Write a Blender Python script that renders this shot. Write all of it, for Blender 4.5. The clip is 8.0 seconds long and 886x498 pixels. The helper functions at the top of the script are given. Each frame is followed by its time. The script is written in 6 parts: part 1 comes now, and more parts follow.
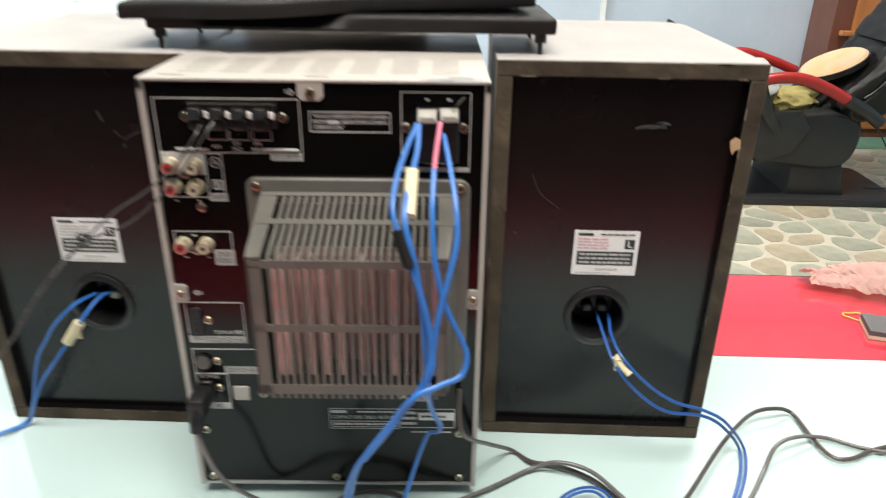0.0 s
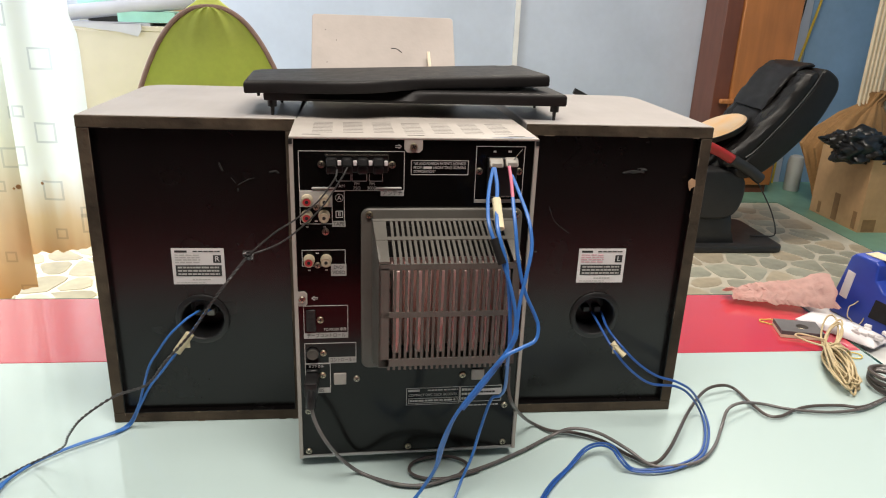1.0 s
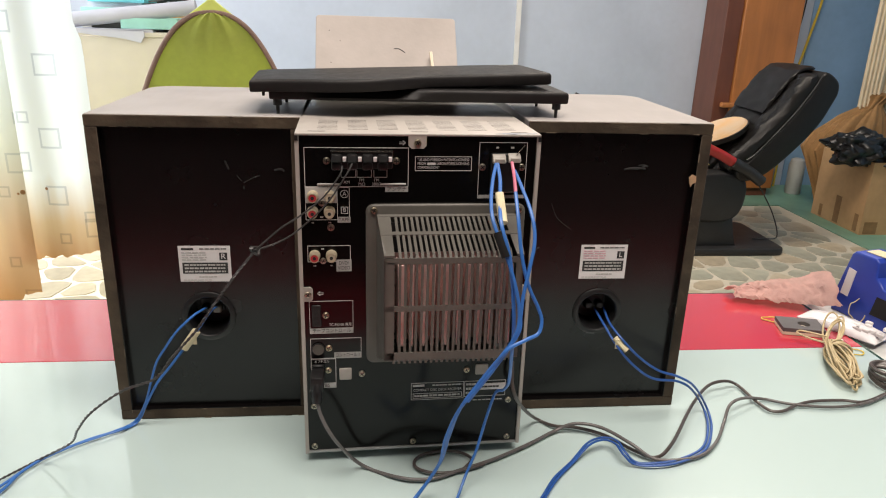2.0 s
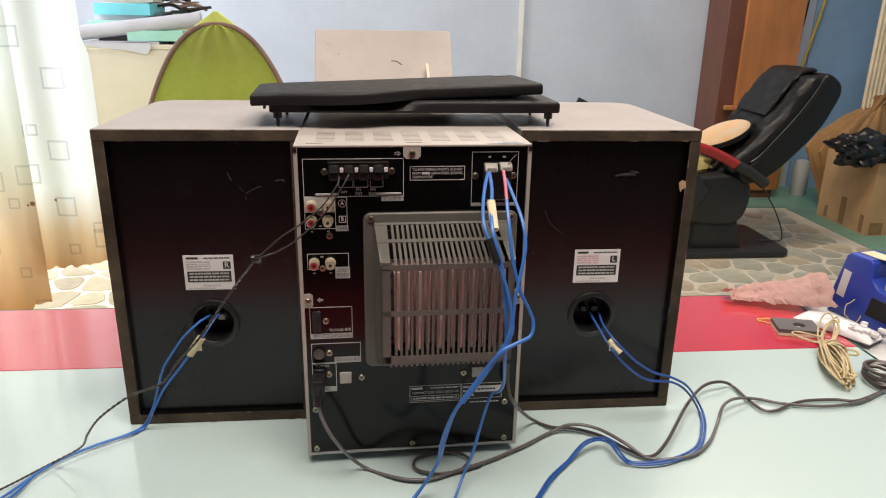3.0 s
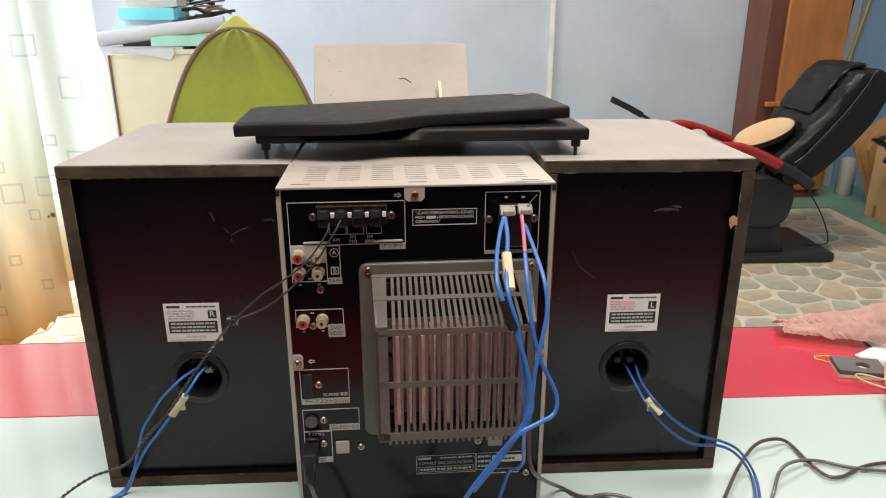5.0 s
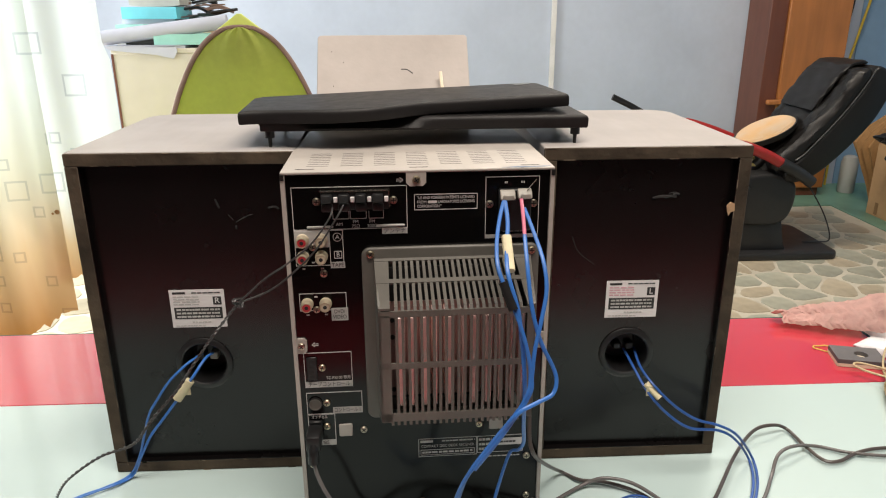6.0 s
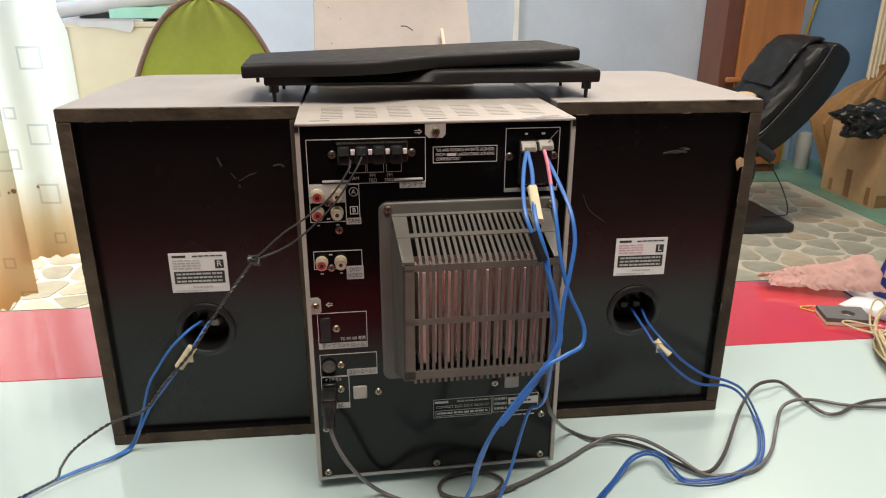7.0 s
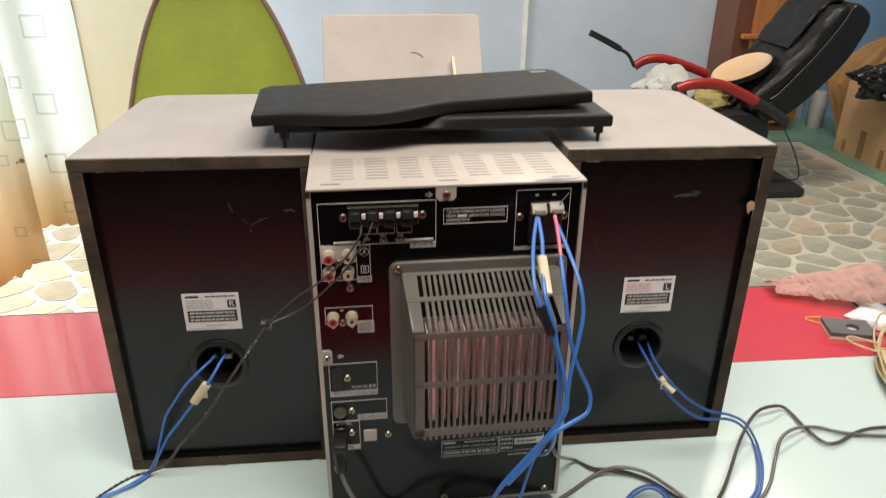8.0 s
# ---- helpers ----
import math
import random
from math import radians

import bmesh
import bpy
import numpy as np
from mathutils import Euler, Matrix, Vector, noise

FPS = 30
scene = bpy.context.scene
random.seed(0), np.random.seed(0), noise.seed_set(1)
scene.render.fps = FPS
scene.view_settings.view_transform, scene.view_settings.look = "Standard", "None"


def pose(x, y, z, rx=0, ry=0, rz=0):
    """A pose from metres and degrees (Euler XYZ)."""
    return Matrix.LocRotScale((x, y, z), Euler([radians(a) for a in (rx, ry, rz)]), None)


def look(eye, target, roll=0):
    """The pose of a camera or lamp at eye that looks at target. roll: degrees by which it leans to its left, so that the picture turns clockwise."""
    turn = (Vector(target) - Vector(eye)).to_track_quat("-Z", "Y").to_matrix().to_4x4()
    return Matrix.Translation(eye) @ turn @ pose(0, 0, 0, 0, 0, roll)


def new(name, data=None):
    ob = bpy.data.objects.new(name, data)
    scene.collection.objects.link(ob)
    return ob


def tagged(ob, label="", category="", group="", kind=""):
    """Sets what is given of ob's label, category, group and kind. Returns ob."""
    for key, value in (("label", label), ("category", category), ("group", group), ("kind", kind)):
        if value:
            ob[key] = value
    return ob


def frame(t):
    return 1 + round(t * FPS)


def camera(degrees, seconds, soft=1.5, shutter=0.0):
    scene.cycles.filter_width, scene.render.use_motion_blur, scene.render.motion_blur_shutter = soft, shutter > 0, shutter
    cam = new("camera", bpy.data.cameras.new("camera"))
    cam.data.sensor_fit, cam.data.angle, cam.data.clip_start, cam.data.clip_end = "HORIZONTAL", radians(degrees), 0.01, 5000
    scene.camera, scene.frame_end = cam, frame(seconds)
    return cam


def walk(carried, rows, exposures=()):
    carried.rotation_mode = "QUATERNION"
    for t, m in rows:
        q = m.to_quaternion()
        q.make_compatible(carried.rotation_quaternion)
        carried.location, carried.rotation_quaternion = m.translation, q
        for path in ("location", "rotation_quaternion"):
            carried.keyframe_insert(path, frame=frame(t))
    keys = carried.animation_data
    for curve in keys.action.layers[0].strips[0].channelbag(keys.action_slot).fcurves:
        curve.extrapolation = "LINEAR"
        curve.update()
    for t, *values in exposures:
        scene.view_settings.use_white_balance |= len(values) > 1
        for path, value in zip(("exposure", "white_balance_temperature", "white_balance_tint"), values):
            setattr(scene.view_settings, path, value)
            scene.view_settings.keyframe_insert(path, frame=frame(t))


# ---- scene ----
cam = camera(64.0, 8.0, soft=1.1, shutter=0.5)
PATH = [
    (0, (0.087, -0.405, 1.144), (0.038, 1.414, 0.313), 0.8),
    (0.2, (0.051, -0.445, 1.158), (-0.001, 1.387, 0.358), -0.1),
    (0.3, (0.016, -0.485, 1.158), (0.022, 1.363, 0.394), -0.0),
    (0.5, (-0.011, -0.522, 1.154), (0.08, 1.34, 0.428), 0.7),
    (0.8, (-0.032, -0.56, 1.169), (0.154, 1.314, 0.495), 1.8),
    (1, (-0.04, -0.568, 1.169), (0.172, 1.306, 0.505), 2.2),
    (1.5, (-0.045, -0.569, 1.16), (0.169, 1.307, 0.502), 2.2),
    (3, (-0.034, -0.597, 1.17), (0.153, 1.291, 0.536), 1.0),
    (3.5, (-0.029, -0.577, 1.163), (0.157, 1.305, 0.513), 1.1),
    (4, (-0.012, -0.524, 1.18), (0.148, 1.358, 0.525), 0.8),
    (4.5, (-0.007, -0.496, 1.185), (0.102, 1.393, 0.538), 0.3),
    (6, (-0.007, -0.513, 1.176), (0.082, 1.378, 0.532), -0.2),
    (6.5, (-0.031, -0.508, 1.159), (0.098, 1.374, 0.494), -0.8),
    (7, (-0.052, -0.504, 1.152), (0.151, 1.362, 0.461), 0.2),
    (7.2, (-0.055, -0.504, 1.16), (0.16, 1.355, 0.454), 1.3),
    (7.3, (-0.057, -0.495, 1.181), (0.156, 1.319, 0.365), 2.5),
    (7.4, (-0.055, -0.487, 1.195), (0.157, 1.311, 0.343), 2.8),
    (7.5, (-0.056, -0.482, 1.211), (0.165, 1.311, 0.352), 2.9),
    (7.6, (-0.052, -0.477, 1.232), (0.159, 1.323, 0.387), 2.4),
    (7.8, (-0.052, -0.471, 1.241), (0.144, 1.339, 0.413), 1.3),
    (8, (-0.052, -0.476, 1.233), (0.127, 1.333, 0.398), 0.5),
]
walk(cam, [(t, look(eye, target, roll)) for t, eye, target, roll in PATH],
     [(0, 0.48, 6150, 7), (0.5, 0.16, 6100, 6), (1, 0.02, 6450, 11), (1.5, -0.02, 6550, 13), (3, -0.08, 6620, 15), (4, -0.05, 6620, 14), (4.5, -0.03, 6580, 12), (8, -0.05, 6580, 12)])

# ---- light ----
FAR, RIGHT, LEFT, BACK, HIGH = 4.2, 3.6, -2.5, -1.15, 3.0
TABLE = 0.75
world = bpy.data.worlds.new("sky")
scene.world = world
world.use_nodes = True
wn, wl = world.node_tree.nodes, world.node_tree.links
sky = wn.new("ShaderNodeTexSky")
sky.sky_type, sky.sun_disc = "NISHITA", False
sky.sun_elevation, sky.sun_rotation = radians(52), radians(-80)
wn["Background"].inputs["Strength"].default_value = 0.1
wl.new(sky.outputs[0], wn["Background"].inputs["Color"])


def lamp(name, kind, energy, m, color=(1, 1, 1), size=(1, 1), angle=0.5):
    data = bpy.data.lights.new(name, kind)
    data.energy, data.color = energy, color
    if kind == "AREA":
        data.shape, data.size, data.size_y = "RECTANGLE", size[0], size[1]
    if kind == "SUN":
        data.angle = radians(angle)
    ob = new(name, data)
    ob.matrix_world = m
    return ob


lamp("sun", "SUN", 5.0, look((-8, 3.4, 8.8), (-1.2, 2.2, 0)), (1.0, 0.93, 0.82))
lamp("doorway_daylight", "AREA", 85, look((LEFT - 0.02, 2.45, 1.2), (0, 2.3, 1.0)), (0.96, 1.0, 1.0), (1.35, 2.2))
# two unseen overhead fills, added to brighten the table and the far room
lamp("overhead_fill_near", "AREA", 78, look((0.15, -0.58, HIGH - 0.03), (0.15, -0.58, 0)), (1.0, 0.92, 0.82), (1.8, 0.9))
lamp("overhead_fill_far", "AREA", 66, look((1.2, 1.9, HIGH - 0.03), (1.2, 1.9, 0)), (1.0, 0.90, 0.77), (1.3, 0.5))


# ---- materials ----
def mat(name, base, rough=0.5, metal=0.0, var=0.12, scale=30.0, bump=0.05, bscale=None, stain=0.1, coat=0.0, coat_rough=0.05, coat_ior=1.5, spec=0.5,
        stretch=(1, 1, 1), alpha=1.0, island=0.0, rand=0.0, transmission=0.0, second=None):
    m = bpy.data.materials.new(name)
    m.use_nodes = True
    n, l = m.node_tree.nodes, m.node_tree.links
    p = n["Principled BSDF"]
    tc, mp = n.new("ShaderNodeTexCoord"), n.new("ShaderNodeMapping")
    mp.inputs["Scale"].default_value = stretch
    l.new(tc.outputs["Object"], mp.inputs["Vector"])
    fine, big = n.new("ShaderNodeTexNoise"), n.new("ShaderNodeTexNoise")
    fine.inputs["Scale"].default_value, fine.inputs["Detail"].default_value = scale, 6
    big.inputs["Scale"].default_value, big.inputs["Detail"].default_value = scale / 9, 3
    l.new(mp.outputs[0], fine.inputs["Vector"])
    l.new(tc.outputs["Object"], big.inputs["Vector"])
    mix = n.new("ShaderNodeMix")
    mix.data_type = "RGBA"
    two = second or [c * (1 - 2 * var) for c in base]
    mix.inputs["A"].default_value = (*[max(0, c * (1 + var)) for c in base], 1)
    mix.inputs["B"].default_value = (*[max(0, c) for c in two], 1)
    l.new(fine.outputs["Fac"], mix.inputs["Factor"])
    out = mix.outputs["Result"]
    if stain:
        ramp = n.new("ShaderNodeMapRange")
        ramp.inputs["From Min"].default_value, ramp.inputs["From Max"].default_value = 0.35, 0.7
        ramp.inputs["To Min"].default_value, ramp.inputs["To Max"].default_value = 1 + stain, 1 - stain
        l.new(big.outputs["Fac"], ramp.inputs["Value"])
        hs = n.new("ShaderNodeHueSaturation")
        l.new(ramp.outputs[0], hs.inputs["Value"])
        l.new(out, hs.inputs["Color"])
        out = hs.outputs[0]
    if rand or island:
        src = n.new("ShaderNodeObjectInfo").outputs["Random"] if rand else n.new("ShaderNodeNewGeometry").outputs["Random Per Island"]
        k = rand or island
        r2 = n.new("ShaderNodeMapRange")
        r2.inputs["To Min"].default_value, r2.inputs["To Max"].default_value = 1 - k, 1 + k
        l.new(src, r2.inputs["Value"])
        h2 = n.new("ShaderNodeHueSaturation")
        l.new(r2.outputs[0], h2.inputs["Value"])
        l.new(out, h2.inputs["Color"])
        out = h2.outputs[0]
    l.new(out, p.inputs["Base Color"])
    rr = n.new("ShaderNodeMapRange")
    rr.inputs["To Min"].default_value, rr.inputs["To Max"].default_value = rough * 0.8, min(1, rough * 1.2)
    l.new(big.outputs["Fac"], rr.inputs["Value"])
    l.new(rr.outputs[0], p.inputs["Roughness"])
    p.inputs["Metallic"].default_value = metal
    p.inputs["Specular IOR Level"].default_value = spec
    p.inputs["Coat Weight"].default_value, p.inputs["Coat Roughness"].default_value = coat, coat_rough
    p.inputs["Coat IOR"].default_value = coat_ior
    p.inputs["Transmission Weight"].default_value = transmission
    if bump:
        b = n.new("ShaderNodeBump")
        b.inputs["Strength"].default_value, b.inputs["Distance"].default_value = bump, 0.002
        nb = n.new("ShaderNodeTexNoise")
        nb.inputs["Scale"].default_value, nb.inputs["Detail"].default_value = bscale or scale * 3, 4
        l.new(mp.outputs[0], nb.inputs["Vector"])
        l.new(nb.outputs["Fac"], b.inputs["Height"])
        l.new(b.outputs[0], p.inputs["Normal"])
    return m


M = {
    "slot_shade": mat("dark tint for louvre shade", (0.07, 0.065, 0.06), 0.7, var=0.1),
    "glass_white": mat("pale green glass over white", (0.49, 0.612, 0.60), 0.16, var=0.02, scale=6, bump=0, stain=0.03, coat=1.0, coat_rough=0.03, coat_ior=1.62),
    "glass_red": mat("glass over red sheet", (0.55, 0.035, 0.06), 0.14, var=0.05, scale=6, bump=0, stain=0.06, coat=1.0, coat_rough=0.03, coat_ior=1.75),
    "glass_edge": mat("dark green glass edge", (0.02, 0.07, 0.05), 0.1, var=0.1),
    "table_wood": mat("pale laminate", (0.55, 0.56, 0.55), 0.5, var=0.05, scale=12),
    "silver": mat("warm grey enamelled steel", (0.395, 0.362, 0.33), 0.42, var=0.03, scale=300, bump=0.05, stain=0.05),
    "silver_edge": mat("pale steel edge", (0.42, 0.42, 0.42), 0.35, metal=0.5, var=0.06, scale=200),
    "black_panel": mat("black printed steel", (0.0030, 0.0026, 0.0026), 0.17, var=0.15, scale=500, bump=0.015, stain=0.15, spec=0.32),
    "black_plastic": mat("black plastic", (0.008, 0.008, 0.0085), 0.4, var=0.15, scale=300, bump=0.04),
    "grille_plastic": mat("dusty black grained plastic", (0.0095, 0.008, 0.0083), 0.56, var=0.2, scale=700, bump=0.12, stain=0.12, spec=0.36),
    "print": mat("white print", (0.55, 0.53, 0.52), 0.6, var=0.08, scale=900, bump=0),
    "print_grey": mat("grey printed tag", (0.42, 0.41, 0.395), 0.55, var=0.08, scale=600, bump=0),
    "print_black": mat("black print", (0.02, 0.02, 0.02), 0.6, var=0.1, scale=600, bump=0),
    "screw": mat("nickel screw", (0.45, 0.40, 0.32), 0.3, metal=1.0, var=0.15, scale=600),
    "screw_gold": mat("brass plated screw", (0.50, 0.43, 0.31), 0.3, metal=1.0, var=0.15, scale=600),
    "jack_white": mat("cream socket plastic", (0.52, 0.45, 0.33), 0.4, var=0.04, scale=300, bump=0),
    "jack_red": mat("red socket plastic", (0.46, 0.025, 0.035), 0.4, var=0.04, scale=300, bump=0),
    "jack_shell": mat("pale tarnished socket shell", (0.46, 0.39, 0.28), 0.3, metal=0.4, var=0.08, scale=300, bump=0),
    "jack_metal": mat("nickel socket ring", (0.62, 0.58, 0.52), 0.25, metal=1.0, var=0.06, scale=300),
    "clip_grey": mat("light grey clip plastic", (0.31, 0.29, 0.255), 0.45, var=0.05, scale=300),
    "vent_grey": mat("grey enamelled vent steel", (0.102, 0.095, 0.083), 0.42, var=0.06, scale=400, bump=0.06, stain=0.1),
    "fin": mat("pinkish aluminium heat sink", (0.88, 0.64, 0.60), 0.36, metal=0.35, rand=0.2, var=0.12, scale=60, stretch=(1, 1, 0.1), stain=0.2),
    # the fins' aluminium again, its colour darkened for the shade deep in the cover
    "fin_web": mat("fin aluminium darkened for shade", (0.36, 0.24, 0.22), 0.45, metal=0.3, var=0.15, scale=60, stain=0.2),
    # near-black colour standing in for shade inside holes, slots and recesses
    "cavity_shade": mat("dark tint for cavity shade", (0.01, 0.009, 0.009), 0.7, var=0.2),
    "speaker_top": mat("greige vinyl veneer", (0.36, 0.33, 0.312), 0.42, var=0.05, scale=120, bump=0.05, stain=0.06, stretch=(1, 0.1, 1)),
    "speaker_rim": mat("worn dark brown board edge", (0.075, 0.056, 0.038), 0.7, var=0.45, scale=110, bump=0.8, stain=0.45, spec=0.22, stretch=(0.3, 1, 0.3), second=(0.006, 0.0045, 0.0035)),
    "speaker_back": mat("black painted fibreboard", (0.0032, 0.0025, 0.0026), 0.26, var=0.12, scale=250, bump=0.02, stain=0.18, spec=0.50),
    "scuff_light": mat("pale worn leather", (0.10, 0.095, 0.09), 0.6, var=0.3, scale=200, bump=0),
    "sticker": mat("white sticker", (0.67, 0.64, 0.64), 0.45, var=0.03, scale=80, bump=0.02),
    "sticker_pink": mat("reddish worn print", (0.62, 0.36, 0.40), 0.55, var=0.15, scale=90, bump=0),
    "edge_wear": mat("rubbed board edge", (0.15, 0.115, 0.08), 0.8, var=0.3, scale=300, bump=0.1, island=0.5),
    "chip": mat("bare chipboard", (0.48, 0.30, 0.17), 0.8, var=0.2, scale=150, bump=0.3),
    "scuff": mat("pale scuff", (0.015, 0.014, 0.014), 0.7, var=0.3, scale=300, bump=0),
    "blue_cable": mat("blue cable sheath", (0.032, 0.145, 0.46), 0.38, var=0.08, scale=150, bump=0.02),
    "blue_dark": mat("deep blue cable sheath", (0.020, 0.080, 0.30), 0.38, var=0.08, scale=150, bump=0.02),
    "pink_cable": mat("pink cable sheath", (0.60, 0.16, 0.24), 0.4, var=0.08, scale=150, bump=0.02),
    "grey_cable": mat("grey brown cord", (0.078, 0.065, 0.061), 0.30, var=0.12, scale=150, bump=0.03),
    "light_cord": mat("glossy grey cord", (0.125, 0.115, 0.112), 0.26, var=0.1, scale=150, bump=0.02),
    "black_wire": mat("black wire", (0.042, 0.040, 0.040), 0.3, var=0.12, scale=150, bump=0.02),
    "tape": mat("cream masking tape", (0.62, 0.55, 0.36), 0.65, var=0.08, scale=150, bump=0.15),
    "card": mat("pinkish grey cardboard", (0.445, 0.40, 0.37), 0.8, var=0.05, scale=80, bump=0.08, stain=0.08),
    "stick": mat("pale wood stick", (0.72, 0.62, 0.47), 0.6, var=0.08, scale=60),
    "wall": mat("pale blue wall paint", (0.52, 0.575, 0.68), 0.75, var=0.03, scale=25, bump=0.06, stain=0.05),
    "wall_deep": mat("deeper blue wall paint", (0.25, 0.40, 0.58), 0.75, var=0.04, scale=25, bump=0.06, stain=0.08),
    # colour of the unseen wall, kept dark for what the black panels reflect
    "dark_wall": mat("dark brown for unseen reflected wall", (0.017, 0.009, 0.0085), 0.6, var=0.2, scale=10, stretch=(1, 1, 0.1)),
    "ceiling": mat("white ceiling paint", (0.75, 0.75, 0.73), 0.85, var=0.02, scale=20, bump=0.05),
    "joint": mat("pale joint", (0.58, 0.53, 0.43), 0.6, var=0.08, scale=40, bump=0.1),
    "stone_green": mat("grey green stone tile", (0.375, 0.37, 0.295), 0.4, var=0.15, scale=25, bump=0.1, stain=0.2, rand=0.13),
    "stone_tan": mat("tan stone tile", (0.47, 0.40, 0.29), 0.4, var=0.15, scale=25, bump=0.1, stain=0.2, rand=0.13),
    "stone_mixed": mat("mixed stone tile", (0.37, 0.33, 0.24), 0.4, var=0.15, scale=25, bump=0.1, stain=0.2, island=0.25),
    "green_floor": mat("green floor paint", (0.17, 0.34, 0.25), 0.35, var=0.12, scale=14, bump=0.05, stain=0.25),
    "trunking": mat("white plastic trunking", (0.78, 0.77, 0.75), 0.4, var=0.02, scale=50),
    "brown_board": mat("red brown veneer", (0.165, 0.056, 0.032), 0.38, var=0.2, scale=22, bump=0.05, stretch=(1, 1, 0.12), stain=0.15),
    "orange_wood": mat("orange brown wood", (0.47, 0.175, 0.05), 0.42, var=0.22, scale=22, bump=0.06, stretch=(1, 1, 0.1), stain=0.15),
    "leather": mat("black leather", (0.0095, 0.0085, 0.0082), 0.44, var=0.25, scale=60, bump=0.4, bscale=22, stain=0.2, spec=0.38),
    "chair_plastic": mat("dark grey plastic", (0.017, 0.017, 0.0175), 0.5, var=0.12, scale=80, bump=0.05),
    "arm_red": mat("red lacquered armrest", (0.36, 0.022, 0.02), 0.3, var=0.15, scale=30),
    "cream_pad": mat("golden patterned cushion", (0.42, 0.20, 0.03), 0.7, var=0.5, scale=9, bump=0.1, stain=0.3, second=(0.56, 0.50, 0.42)),
    "cloth_white": mat("white cloth", (0.46, 0.47, 0.44), 0.9, var=0.08, scale=40, bump=0.3),
    "cloth_yellow": mat("yellowish cloth", (0.42, 0.35, 0.13), 0.9, var=0.15, scale=40, bump=0.3),
    "canister": mat("greyish white plastic", (0.50, 0.50, 0.48), 0.5, var=0.05, scale=30),
    "carton": mat("brown cardboard", (0.48, 0.29, 0.14), 0.8, var=0.08, scale=30, bump=0.08, stain=0.12),
    "tape_mark": mat("brown glue stain on cardboard", (0.27, 0.145, 0.06), 0.6, var=0.15, scale=40, stain=0.2),
    "sack": mat("tan woven sack", (0.34, 0.18, 0.065), 0.75, var=0.15, scale=60, bump=0.3),
    "bag_black": mat("black polythene", (0.008, 0.008, 0.009), 0.36, var=0.2, scale=60, bump=0.15, bscale=40),
    "fluted": mat("cream fluted plastic", (0.70, 0.58, 0.40), 0.5, var=0.05, scale=40),
    "yellow_wire": mat("yellow cord", (0.70, 0.50, 0.06), 0.45, var=0.08, scale=60),
    "green_fabric": mat("lime green nylon", (0.64, 0.71, 0.165), 0.65, var=0.05, scale=50, bump=0.08, stain=0.06),
    "green_trim": mat("brown piping", (0.24, 0.15, 0.12), 0.7, var=0.1, scale=120),
    "cream_panel": mat("cream cabinet board", (0.58, 0.535, 0.45), 0.55, var=0.04, scale=15, stain=0.06),
    "paper": mat("white paper", (0.50, 0.51, 0.59), 0.8, var=0.04, scale=30),
    "teal": mat("mint plastic", (0.36, 0.70, 0.62), 0.45, var=0.05, scale=40),
    "cyan": mat("cyan plastic", (0.12, 0.50, 0.58), 0.45, var=0.05, scale=40),
    "pink_cloth": mat("dusty pink felt", (0.74, 0.49, 0.44), 0.95, var=0.10, scale=80, bump=0.35, stain=0.12),
    "blue_plastic": mat("royal blue plastic", (0.018, 0.05, 0.36), 0.33, var=0.08, scale=60, bump=0.03),
    "straw_cord": mat("straw coloured cord", (0.50, 0.40, 0.23), 0.5, var=0.15, scale=120, bump=0.1),
    "grey_felt": mat("dark grey board", (0.10, 0.095, 0.10), 0.7, var=0.12, scale=90, bump=0.1),
    "clear_bag": mat("crumpled clear plastic bag", (0.72, 0.70, 0.72), 0.22, var=0.06, scale=40, bump=0.5, bscale=60),
    "rubber": mat("black rubber", (0.015, 0.015, 0.015), 0.7, var=0.1),
    "ground_out": mat("sunlit concrete", (0.55, 0.50, 0.42), 0.8, var=0.1, scale=8, bump=0.1),
    "stain_brown": mat("rust stain", (0.42, 0.22, 0.09), 0.9, var=0.2, scale=60),
}


